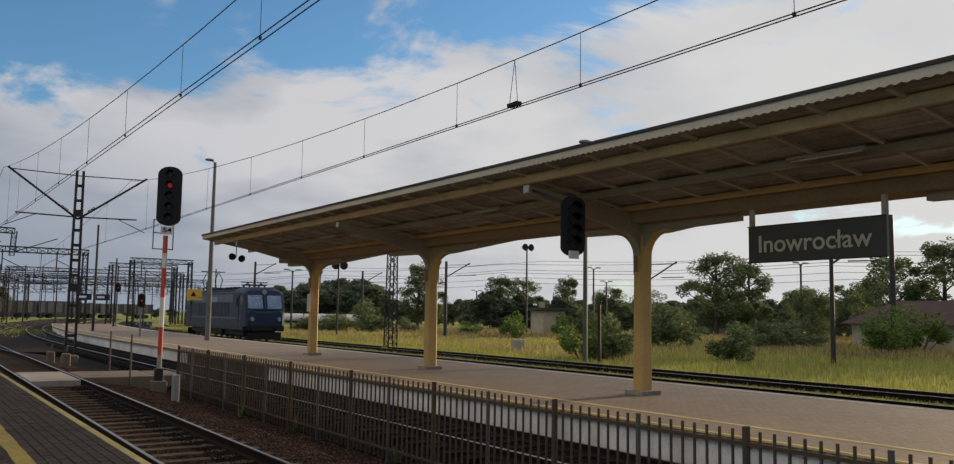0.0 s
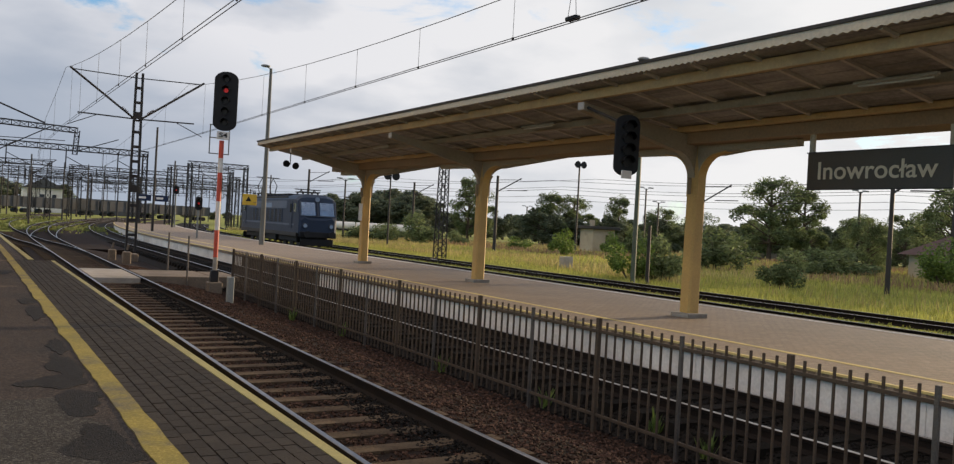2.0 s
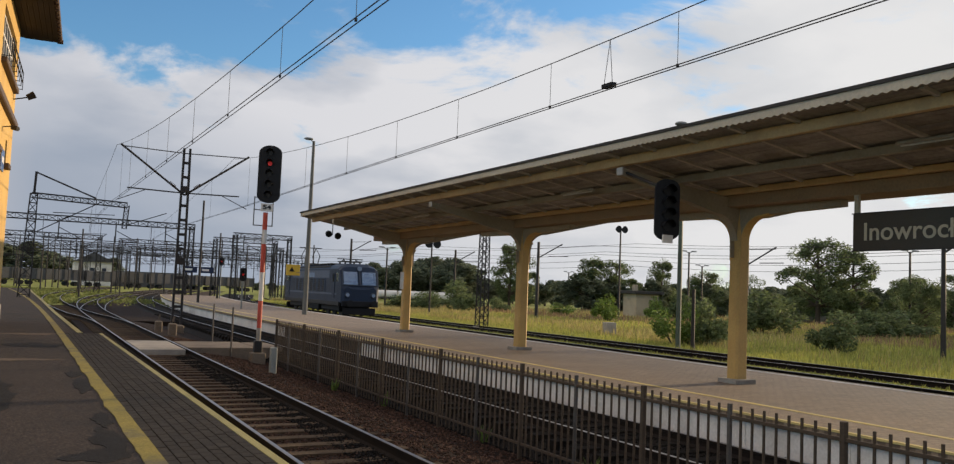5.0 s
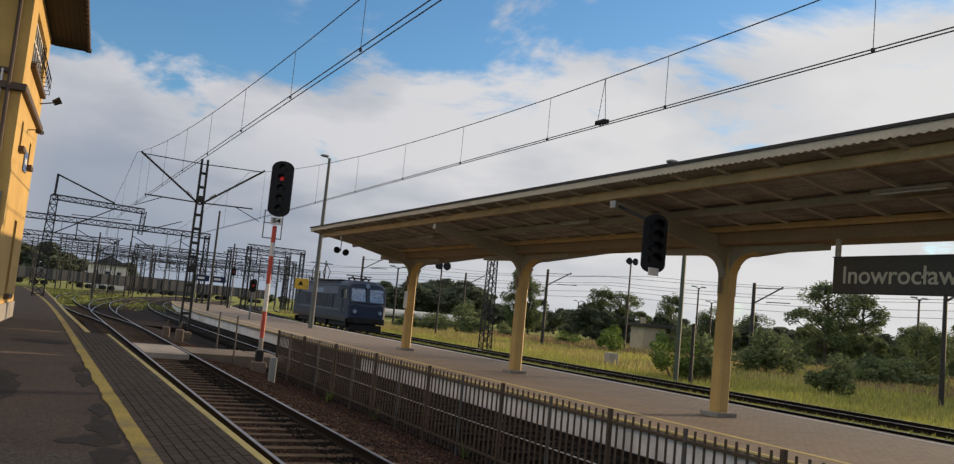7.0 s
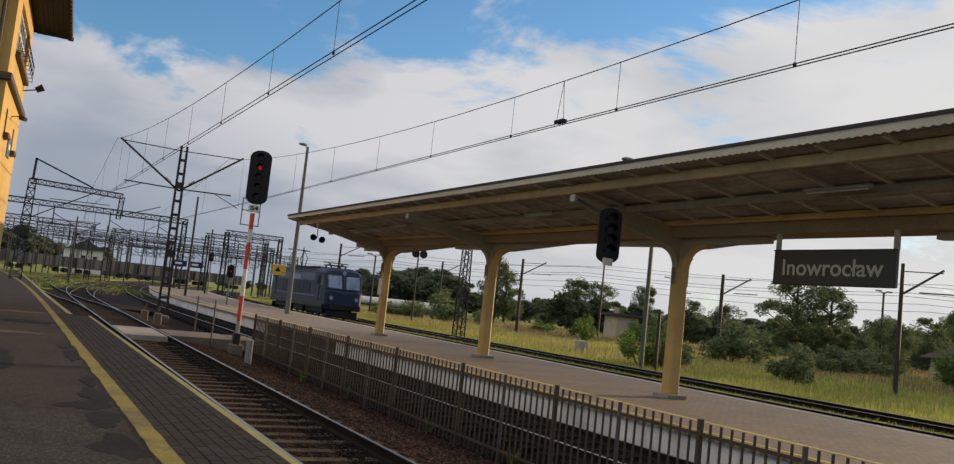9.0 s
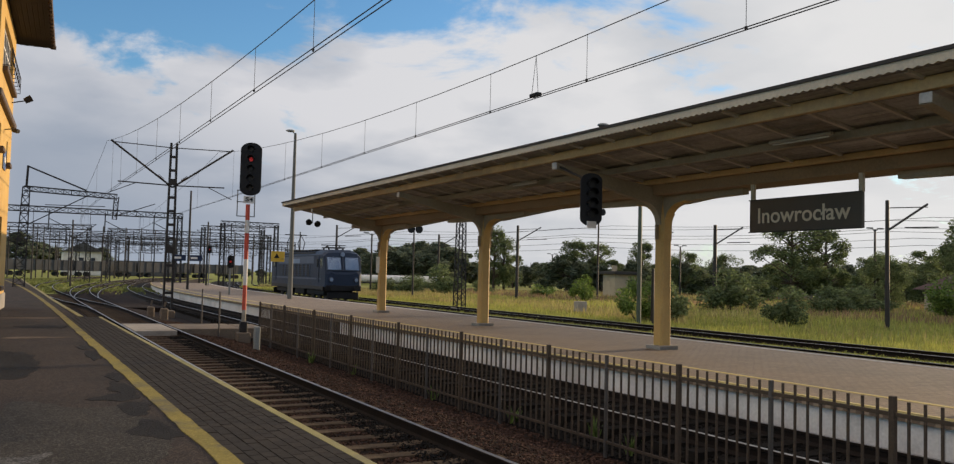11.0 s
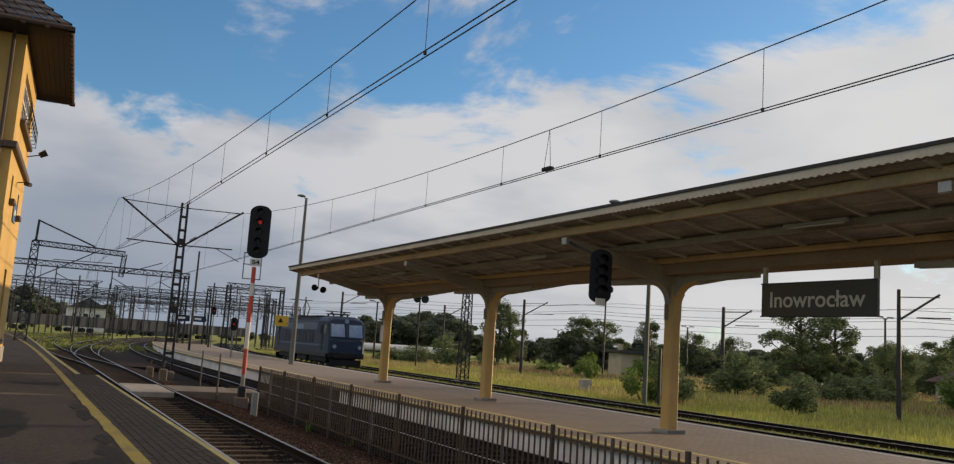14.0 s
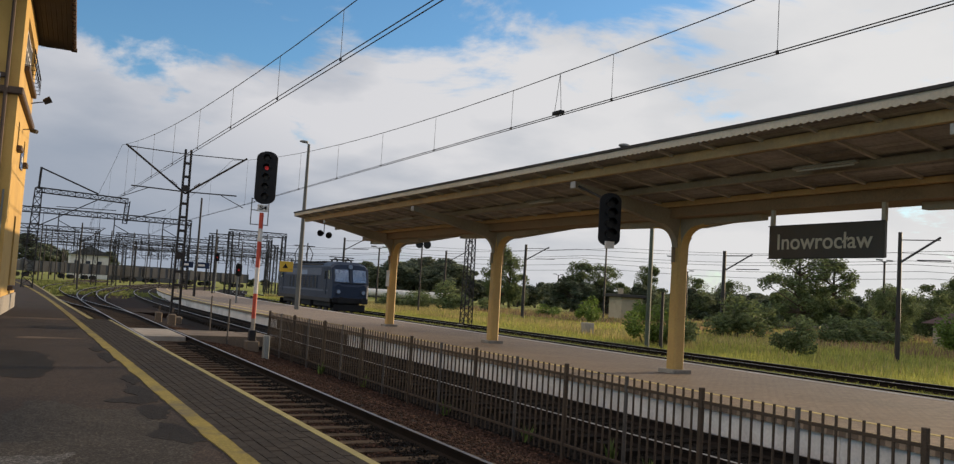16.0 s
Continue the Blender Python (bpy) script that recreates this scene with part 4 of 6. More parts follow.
def lettering(name, body, size, width, m, material, parent):
    me = text_mesh(body, size)
    xs = [v.co.x for v in me.vertices]
    k = width / (max(xs) - min(xs))
    me.transform(Matrix.Diagonal((k, 1, 1, 1)))
    me.materials.clear(); me.materials.append(material)
    o = part(name, me, None, parent)
    o.matrix_parent_inverse = Matrix.Identity(4)
    o.matrix_basis = parent.matrix_basis.inverted() @ m
    return o
face = Matrix(((0, 0, -1, 0), (-1, 0, 0, 0), (0, 1, 0, 0), (0, 0, 0, 1)))      # text faces -x, reads towards -y
lettering("lettering", "Inowrocław", 0.46, 2.34, Matrix.Translation((9.762, -4.74, 3.12)) @ face, M_signtext, sg)

# ---- signals ----
def signal_head(parent, x, y, z0, z1, w, red, lens=5):
    """An upright black target board with rounded ends, hooded lenses."""
    bm = bm_new()
    r = w / 2
    pts = []
    for i in range(13):
        an = math.pi * i / 12
        pts.append((r * math.cos(an), z1 - r * 0.7 + r * 0.7 * math.sin(an)))
    for i in range(13):
        an = math.pi + math.pi * i / 12
        pts.append((r * math.cos(an), z0 + r * 0.7 + r * 0.7 * math.sin(an)))
    extrude_poly(bm, pts, 0.05, "y", 0)
    bmesh.ops.transform(bm, matrix=Matrix.Translation((x, y, 0)) @ Matrix.Rotation(radians(-20), 4, "Z"), verts=bm.verts)
    part("target_board", bm, M_black, parent)
    bm = bm_new(); box(bm, -r * 0.6, r * 0.6, 0.05, 0.3, z0 + 0.15, z1 - 0.15, 0.03, Matrix.Translation((x, y, 0)) @ Matrix.Rotation(radians(-20), 4, "Z"))
    part("lamp_case", bm, M_black, parent)
    for i in range(lens):
        z = z1 - 0.25 - (z1 - z0 - 0.5) * i / (lens - 1)
        m = Matrix.Translation((x, y, z)) @ Matrix.Rotation(radians(-20), 4, "Z")
        bm = bm_new()
        n = 12
        a = [bm.verts.new((0.12 * math.cos(math.pi * (0.0 + i2 / n)), 0, 0.12 * math.sin(math.pi * i2 / n))) for i2 in range(n + 1)]
        b = [bm.verts.new((0.11 * math.cos(math.pi * (0.0 + i2 / n)), -0.22, 0.02 + 0.11 * math.sin(math.pi * i2 / n))) for i2 in range(n + 1)]
        for i2 in range(n):
            bm.faces.new((a[i2], a[i2 + 1], b[i2 + 1], b[i2]))
        bmesh.ops.solidify(bm, geom=bm.faces[:], thickness=0.008)
        bmesh.ops.transform(bm, matrix=m, verts=bm.verts)
        part("hood", bm, M_black, parent)
        bm = bm_new()
        bmesh.ops.create_cone(bm, cap_ends=True, segments=16, radius1=0.07, radius2=0.07, depth=0.02, matrix=m @ Matrix.Translation((0, -0.012, 0)) @ Matrix.Rotation(math.pi / 2, 4, "X"))
        part("lens", bm, M_lamp if i == red else M_lens, parent, "lit red lens" if i == red else "")

s1 = thing("railway_signal", "tall red and white signal post showing red", "signal", "signals", at=(2.82, 13.2, BED))
zb = [(-0.35, 0.35, M_concrete), (0.35, 1.2, M_red), (1.2, 2.1, M_white), (2.1, 3.0, M_red), (3.0, 3.45, M_white), (3.45, 4.0, M_red)]
for z0, z1, mt in zb:
    bm = bm_new(); bar(bm, (2.82, 13.2, z0), (2.82, 13.2, z1), 0.075, sides=12); part("post_band", bm, mt, s1)
bm = bm_new(); box(bm, 2.6, 3.04, 12.98, 13.42, -0.95, -0.42, 0.03); part("foot", bm, M_slab, s1)
bm = bm_new(); box(bm, 2.70, 2.94, 13.10, 13.34, -0.42, -0.05, 0.02); part("base_box", bm, M_darksteel, s1)
bm = bm_new(); box(bm, 2.64, 3.02, 13.09, 13.12, 4.03, 4.28, 0.006); pl = part("number_plate", bm, M_white, s1)
lettering("lettering", "S4", 0.2, 0.26, Matrix.Translation((2.83, 13.086, 4.16)) @ Matrix.Rotation(math.pi / 2, 4, "X"), M_black, pl)
signal_head(s1, 2.85, 13.1, 4.30, 6.15, 0.72, 1)
bm = bm_new()
for dx in (-0.3, 0.3):
    bar(bm, (2.82 + dx, 13.5, 3.6), (2.82 + dx, 13.5, 4.5), 0.03)
for z in (3.6, 4.1, 4.5):
    bar(bm, (2.5, 13.5, z), (3.14, 13.5, z), 0.03)
bar(bm, (2.82, 13.2, 3.6), (2.82, 13.52, 3.6), 0.03)
part("platform_cage", bm, M_grey_steel, s1)

s2 = thing("railway_signal", "unlit black signal head hanging from the canopy edge", "signal", "signals", at=(6.85, -1.62, 4.4))
signal_head(s2, 6.82, -1.62, 2.86, 4.02, 0.48, -1, lens=4)
bm = bm_new(); bar(bm, (6.86, -1.5, 3.85), (7.0, -0.09, 4.31), 0.03, sides=8); bar(bm, (6.86, -1.5, 3.5), (6.86, -1.5, 3.9), 0.035, sides=8); part("hanger", bm, M_darksteel, s2)
bm = bm_new(); box(bm, 6.69, 6.93, -1.67, -1.64, 2.81, 2.96, 0.005); part("number_plate", bm, M_white, s2)
# concrete cable box and thin posts
bm = bm_new(); box(bm, 2.26, 2.43, 9.25, 9.45, -0.85, 0.02, 0.02)
solid("cable_box", bm, M_pole, "small pale concrete cable box", "box")
for x, y, h in ((2.2, 14.2, 0.95), (2.3, 18.0, 0.95)):
    bm = bm_new(); bar(bm, (x, y, -0.85), (x, y, h), 0.03, sides=8)
    solid("marker_post", bm, M_fencegrey, "thin weathered grey marker post", "post", "marker posts")
for x, y, w in ((1.95, 25.2, 0.16), (1.6, 27.0, 0.15)):
    bm = bm_new(); box(bm, x - w, x + w, y - 0.2, y + 0.2, -0.75, -0.12, 0.04)
    bar(bm, (x, y, -0.05), (x + 0.05, y, 0.18), 0.08)
    solid("point_machine", bm, M_slab, "grey trackside point machine box", "point machine", "point machines")

# ---- lamp posts ----
def lamp_post(x, y, top, label, head=0.5, r=0.14, z0=0.0, group="lamp posts"):
    lp = thing("street_lamp", label, "street lamp", group, at=(x, y, z0))
    bm = bm_new(); bar(bm, (x, y, z0 - 0.1), (x, y, top - 0.1), r, sides=10, taper=0.5); part("pole", bm, M_lamppole, lp)
    bm = bm_new(); bar(bm, (x, y, top - 0.15), (x - head * 0.7, y - 0.1, top + 0.02), 0.03, sides=6); part("arm", bm, M_grey_steel, lp)
    bm = bm_new(); bmesh.ops.create_uvsphere(bm, u_segments=10, v_segments=6, radius=1, matrix=Matrix.Translation((x - head * 0.7, y - 0.1, top)) @ Matrix.Diagonal((0.3, 0.13, 0.09, 1))); part("lamp_head", bm, M_grey_steel, lp, smooth=True)
    return lp
lamp_post(11.15, 37.0, 10.6, "tall grey lamp post on the island platform", r=0.17)

# ---- overhead line ----
def cat_mast(x, y, top, arms, label, w0=0.42, w1=0.28):
    m = thing("catenary_mast", label, "mast", "catenary masts", at=(x, y, BED))
    bm = bm_new(); box(bm, x - 0.34, x + 0.34, y - 0.34, y + 0.34, -0.95, -0.42, 0.05); part("foundation", bm, M_slab, m)
    for s in (-1, 1):
        bm = bm_new()
        bar(bm, (x + s * w0 / 2, y, -0.35), (x + s * w1 / 2, y, top), 0.10, 0.16)
        part("channel_leg", bm, M_darksteel, m)
    for i in range(11):
        z = 0.4 + i * (top - 0.5) / 11
        w = w0 + (w1 - w0) * z / top
        bm = bm_new(); box(bm, x - w / 2, x + w / 2, y - 0.09, y - 0.075, z, z + (0.34 if i in (3, 8) else 0.14), 0.004)
        part("batten", bm, M_darksteel, m)
    for tx in arms:
        s = 1 if tx > x else -1
        bm = bm_new()
        bar(bm, (x, y, 5.9), (tx, y, top - 0.1), 0.05, sides=8)
        bar(bm, (x, y, top - 0.25), (tx - s * 0.1, y, top - 0.18), 0.025, sides=6)
        bar(bm, (x + s * 0.2, y, 6.0), (tx - s * 0.4, y, 6.05), 0.035, sides=6)
        bar(bm, (tx - s * 1.2, y, 6.0), (tx, y, 5.45), 0.02, sides=6)
        part("bracket_arm", bm, M_darksteel, m)
        bm = bm_new()
        for k in range(5):
            bar(bm, (x + s * (0.45 + 0.06 * k), y, 6.28 + 0.045 * k), (x + s * (0.48 + 0.06 * k), y, 6.30 + 0.045 * k), 0.07, sides=8)
        part("insulator", bm, M_housetrim, m)
    return m
cat_mast(2.78, 29.9, 8.2, (-0.25, 5.8), "dark lattice catenary mast with two bracket arms")

def wires(cx, y0, y1, ymid, zlow, droppers, label, contact=5.35, k=0.0017, twin=True):
    w = thing("overhead_wire", label, "overhead wire", "overhead wires", at=(cx(y0), y0, contact))
    pts = [(cx(y), y, zlow + k * (y - ymid) ** 2) for y in ys(y0, y1, 3)]
    ring = [(0.009 * math.cos(a * math.pi / 3), 0.009 * math.sin(a * math.pi / 3)) for a in range(6)]
    bm = bm_new(); sweep(bm, pts, ring); part("messenger_wire", bm, M_wire, w)
    for dx in ((-0.05, 0.05) if twin else (0,)):
        bm = bm_new(); sweep(bm, [(cx(y) + dx, y, contact) for y in ys(y0, y1, 6)], ring); part("contact_wire", bm, M_wire, w)
    for y in droppers:
        bm = bm_new()
        bar(bm, (cx(y), y, contact), (cx(y), y, zlow + k * (y - ymid) ** 2), 0.005, sides=6)
        box(bm, cx(y) - 0.015, cx(y) + 0.015, y - 0.02, y + 0.02, contact - 0.012, contact + 0.035)
        part("dropper", bm, M_wire, w)
    return w
def w1x(y): return 0.0 - 0.42 * (y + 8) / 38
def w2x(y): return 4.89 + 0.25 * (y + 8) / 38
wires(w2x, -34, 30, -2, 6.2, (-16, -12, -8.1, -4.1, -0.35, 3.8, 7.7, 12, 16.8, 22, 26.5), "double contact wire over the second track")
wires(w1x, -34, 30, -5, 6.2, (-16, -11.5, -7.25, -3.4, 0.45, 4.7, 9.0, 13.4, 18.3, 23.5, 27), "double contact wire over the first track", k=0.0015)
wires(lambda y: -0.42 + 0.4 * (y - 30) / 60 + bend(y), 30, 92, 61, 6.3, (36, 44, 52, 60, 68, 76, 84), "wire running on into the yard", k=0.0018)
wires(lambda y: 5.14 - 0.2 * (y - 30) / 60 + bend(y), 30, 92, 61, 6.3, (36, 44, 52, 60, 68, 76, 84), "wire running on into the yard", k=0.0018)
spl = thing("wire_clamp", "dark feeder clamp on the contact wire", "clamp", at=(4.9, -2.3, 5.4))
bm = bm_new(); box(bm, 4.86, 4.98, -2.45, -2.15, 5.36, 5.43, 0.01); part("clamp", bm, M_black, spl)
bm = bm_new(); bar(bm, (4.92, -2.4, 5.4), (4.92, -2.3, 6.2), 0.006, sides=6); bar(bm, (4.92, -2.15, 5.4), (4.92, -2.3, 6.2), 0.006, sides=6); part("feeder", bm, M_wire, spl)

# semi-portal by the platform end
ga = thing("catenary_portal", "dark lattice half portal with raking tie", "portal", "catenary portals", at=(-3.9, 53, 0))
bm = bm_new(); lattice(bm, (-3.95, 53, -0.3), (-3.75, 53, 7.3), 0.75, 0.45, 12, 0.08); part("mast", bm, M_darksteel, ga)
bm = bm_new(); lattice(bm, (-3.9, 53, 7.2), (2.3, 53.3, 7.0), 0.35, 0.35, 12, 0.06); part("girder", bm, M_darksteel, ga)
bm = bm_new(); bar(bm, (-3.75, 53, 7.3), (-3.7, 53, 8.85), 0.16); bar(bm, (-3.7, 53, 8.8), (0.2, 53, 7.3), 0.1); part("tie", bm, M_darksteel, ga)
bm = bm_new(); lattice(bm, (2.3, 53.3, 7.0), (2.2, 53.3, 5.3), 0.3, 0.3, 4, 0.05); part("drop_post", bm, M_darksteel, ga)
bm = bm_new(); bar(bm, (-3.6, 53, 4.6), (0.6, 53, 7.1), 0.07); bar(bm, (2.2, 53, 5.5), (5.0, 53, 6.6), 0.06); bar(bm, (-2.5, 53, 6.1), (1.5, 53, 6.2), 0.05); part("stay", bm, M_darksteel, ga)

def portal(x0, x1, y, z, bays, drops, legs=(True, True), w=0.6):
    p = thing("catenary_portal", "long lattice portal spanning the yard tracks", "portal", "catenary portals", at=(x0, y, 0))
    bm = bm_new(); lattice(bm, (x0, y, z), (x1, y, z), w, w, bays, 0.10); part("girder", bm, M_darksteel, p)
    for on, x in zip(legs, (x0 + 0.3, x1 - 0.3)):
        if on:
            bm = bm_new(); lattice(bm, (x, y, -0.6), (x, y, z), 0.7, 0.5, 8, 0.10); part("leg", bm, M_darksteel, p)
    for x in drops:
        bm = bm_new()
        bar(bm, (x, y, z), (x, y, z - 2.4), 0.12)
        bar(bm, (x, y, z - 1.0), (x + 2.4, y, z - 2.2), 0.08); bar(bm, (x - 1.6, y, z - 2.3), (x + 2.4, y, z - 2.25), 0.08); bar(bm, (x - 1.6, y, z), (x - 1.6, y, z - 2.3), 0.05)
        part("drop_post", bm, M_darksteel, p)
portal(-14, 13.8, 95, 8.2, 26, (-8, -1, 5, 10.5), (False, True))
portal(-20, 5.3, 120, 7.3, 22, (-12, -4, 2), (False, True))
portal(21.5, 29.8, 110, 8.4, 8, (23, 27))
portal(21.0, 30.8, 122, 8.2, 8, (24,))
portal(5, 40, 160, 7.4, 26, (10, 17, 24, 31, 37))
portal(8, 50, 200, 7.6, 30, (14, 22, 30, 38, 46))
portal(-28, 15, 180, 7.4, 28, (-20, -10, 0, 10))
portal(-12, 19, 140, 7.0, 20, (-6, 3, 9, 15))
portal(9, 36, 138, 7.8, 18, (13, 20, 28, 33))
portal(16, 52, 178, 8.0, 22, (21, 29, 37, 45))
portal(-6, 32, 222, 7.8, 24, (2, 11, 20, 27))
portal(22, 66, 235, 8.4, 26, (30, 39, 48, 57))

rp = random.Random(11)
def thin_pole(x, y, top, label="thin dark line pole in the yard", arm=True, r=0.11, mt=None):
    p = thing("line_pole", label, "pole", "yard poles", at=(x, y, -0.5))
    bm = bm_new(); bar(bm, (x, y, -0.55), (x, y, top), r, sides=8, taper=0.7); part("pole", bm, mt or M_darksteel, p)
    if arm:
        s = rp.choice((-1, 1))
        bm = bm_new(); bar(bm, (x, y, top - 2.2), (x + s * 2.4, y, top - 0.4), 0.05, sides=6); bar(bm, (x, y, top - 0.5), (x + s * 2.4, y, top - 0.4), 0.03, sides=6); bar(bm, (x, y, top - 2.0), (x + s * 2.8, y, top - 1.9), 0.03, sides=6)
        part("bracket_arm", bm, M_darksteel, p)
for x, y, top, arm in ((8.8, 60, 8.4, 0), (14.1, 80, 6.9, 0), (6.9, 120, 7.6, 1), (1.3, 90, 6.9, 1), (-2, 130, 8, 1), (3.5, 140, 7.5, 1), (11, 130, 8, 1), (16, 135, 8, 1), (20, 140, 7, 1), (26, 150, 8, 1), (31, 130, 8, 1), (35, 140, 8, 1), (12, 170, 8, 1), (18, 190, 8, 1), (27, 185, 8, 1), (36, 175, 8, 1), (44, 160, 7, 1), (-8, 150, 8, 1), (-10, 110, 8, 1), (24, 112, 7, 0), (29, 96, 7, 0)):
    thin_pole(x, y, top, arm=bool(arm))
for i in range(44):
    y = rp.uniform(150, 300)
    thin_pole(rp.uniform(-0.1, 0.26) * y - 4, y, rp.uniform(6.5, 9.5), arm=rp.random() < 0.7)

# far signals, blue boards, yellow board
for x, y, z in ((14.34, 80, 3.8), (9.1, 45, 2.2)):
    s = thing("railway_signal", "small far signal on a slim post", "signal", "signals", at=(x, y, -0.5))
    bm = bm_new(); bar(bm, (x, y, -0.55), (x, y, z + 0.4), 0.06, sides=8); part("post", bm, M_grey_steel, s)
    signal_head(s, x, y - 0.1, z - 0.35, z + 0.55, 0.45, 1, lens=3)
for x in (10.4, 12.0):
    b = thing("direction_board", "dark blue hanging platform board", "sign", "platform boards", at=(x, 75, 2.8))
    bm = bm_new(); box(bm, x - 0.68, x + 0.68, 74.96, 75.04, 2.55, 3.15, 0.01); part("panel", bm, M_boardblue, b)
    bm = bm_new(); bar(bm, (x - 0.6, 75, 0), (x - 0.6, 75, 3.3), 0.05, sides=8); part("post", bm, M_grey_steel, b)
    bm = bm_new(); box(bm, x - 0.45, x + 0.2, 74.945, 74.958, 2.75, 2.95); part("lettering_bar", bm, M_white, b)
b = thing("warning_board", "yellow warning board on the lamp post", "sign", at=(10.75, 38, 2.65))
bm = bm_new(); box(bm, 10.12, 10.98, 37.9, 37.94, 2.32, 2.98, 0.006); part("panel", bm, M_yellowsign, b)
bm = bm_new(); extrude_poly(bm, [(10.3, 2.55), (10.65, 2.55), (10.475, 2.85)], 0.006, "y", 37.89); part("triangle", bm, M_black, b)
bm = bm_new(); bar(bm, (10.75, 37.95, 2.5), (11.15, 37.1, 2.5), 0.03); part("bracket", bm, M_grey_steel, b)

# ---- signal-box building ----
bang = -math.atan2(0.37, 7.3)
BM = Matrix.Translation((-4.92, 11.7, 0.15)) @ Matrix.Rotation(bang, 4, "Z")
hb = thing("signal_box", "yellow rendered signal building with a dark hipped roof", "building", kind="structure", at=(-5.02, 11.7, 0.15))
def hpart(name, bm, mt, label="", parent=None):
    bmesh.ops.transform(bm, matrix=BM, verts=bm.verts)
    return part(name, bm, mt, parent or hb, label)
HT, LEN, DEP = 9.95, 7.3, 9.0
WZ = ((7.70, 9.25),)
def wall_with_holes(u0, u1, z0, z1, holes, axis):
    """A wall 0.35 thick in pieces round its openings; axis x: the wall facing the camera, y: the one along the track."""
    bm = bm_new()
    cuts = sorted({u0, u1, *[h[0] for h in holes], *[h[1] for h in holes]})
    for a, b in zip(cuts, cuts[1:]):
        zs = sorted([(h[2], h[3]) for h in holes if h[0] <= a + 1e-6 and h[1] >= b - 1e-6])
        z = z0
        for lo, hi in zs + [(z1, z1)]:
            if lo > z:
                if axis == "y": box(bm, -0.35, 0, a, b, z, lo)
                else: box(bm, a, b, 0, 0.35, z, lo)
            z = hi
    bmesh.ops.remove_doubles(bm, verts=bm.verts, dist=0.0005)
    return bm
side_holes = [(1.6, 6.3, 7.7, 9.25), (1.5, 2.05, 5.2, 5.95), (4.9, 5.45, 5.05, 5.8), (3.6, 4.5, 0.85, 3.15)]
hpart("wall", wall_with_holes(0, LEN, -0.3, HT, side_holes, "y"), M_house)
front_holes = [(-2.3, -0.85, 7.6, 9.55)]
hpart("wall", wall_with_holes(-DEP, -0.36, -0.3, HT, front_holes, "x"), M_house)
bm = bm_new(); box(bm, -DEP, -0.36, LEN - 0.35, LEN, -0.3, HT); hpart("wall", bm, M_house)
bm = bm_new(); box(bm, -DEP - 0.35, -DEP, 0, LEN, -0.3, HT); hpart("wall", bm, M_house)
bm = bm_new(); box(bm, -DEP, -0.36, 0.36, LEN - 0.36, 7.2, 7.35); hpart("upper_floor", bm, M_concrete)
bm = bm_new(); box(bm, -DEP - 0.1, 0.14, -0.12, LEN + 0.14, 6.5, 6.72, 0.03); hpart("cornice", bm, M_housetrim, "dark brown cornice")
bm = bm_new(); box(bm, 0.002, 0.05, 0.0, LEN, -0.3, 0.55, 0.01); hpart("plinth", bm, M_concrete)
for (y0, y1, z0, z1) in side_holes:
    w = hpart("window", (lambda q: (box(q, -0.2, -0.17, y0, y1, z0, z1), q)[1])(bm_new()), M_glass)
    bm = bm_new()
    n = 6 if y1 - y0 > 2 else 1
    for i in range(n + 1):
        yy = y0 + (y1 - y0) * i / n
        box(bm, -0.19, -0.1, yy - 0.045, yy + 0.045, z0, z1)
    for z in (z0 + 0.04, z1 - 0.04, z0 + (z1 - z0) * 0.62):
        box(bm, -0.185, -0.105, y0, y1, z - 0.035, z + 0.035)
    hpart("window_frame", bm, M_white if n > 1 else M_housetrim, parent=w)
    bm = bm_new(); box(bm, -0.1, 0.16, y0 - 0.1, y1 + 0.1, z0 - 0.16, z0 - 0.002, 0.02); hpart("window_sill", bm, M_housetrim, parent=w)
bm = bm_new()
for z in (7.95, 8.25):
    bar(bm, (0.25, 1.5, z), (0.25, 6.4, z), 0.03)
for yy in ys(1.5, 6.4, 0.7):
    bar(bm, (0.25, yy, 7.7), (0.25, yy, 8.25), 0.02)
    bar(bm, (0.0, yy, 7.72), (0.25, yy, 7.72), 0.02)
hpart("window_rail", bm, M_darksteel)
w = hpart("window", (lambda q: (box(q, -2.3, -0.85, 0.17, 0.2, 7.6, 9.55), q)[1])(bm_new()), M_glass)
bm = bm_new()
for x in (-2.26, -1.575, -0.89): box(bm, x - 0.045, x + 0.045, 0.1, 0.19, 7.6, 9.55)
for z in (7.64, 8.85, 9.51): box(bm, -2.3, -0.85, 0.105, 0.185, z - 0.035, z + 0.035)
hpart("window_frame", bm, M_white, parent=w)
bm = bm_new(); box(bm, -2.25, -0.9, 0.24, 0.26, 8.75, 9.5); hpart("net_curtain", bm, M_curtain, parent=w)
bm = bm_new(); box(bm, -2.45, -0.7, -0.14, 0.1, 7.42, 7.598, 0.02); hpart("window_sill", bm, M_housetrim, parent=w)
bm = bm_new()
for z in (7.9, 8.3): bar(bm, (-2.4, -0.1, z), (-0.75, -0.1, z), 0.03)
hpart("window_rail", bm, M_darksteel, parent=w)
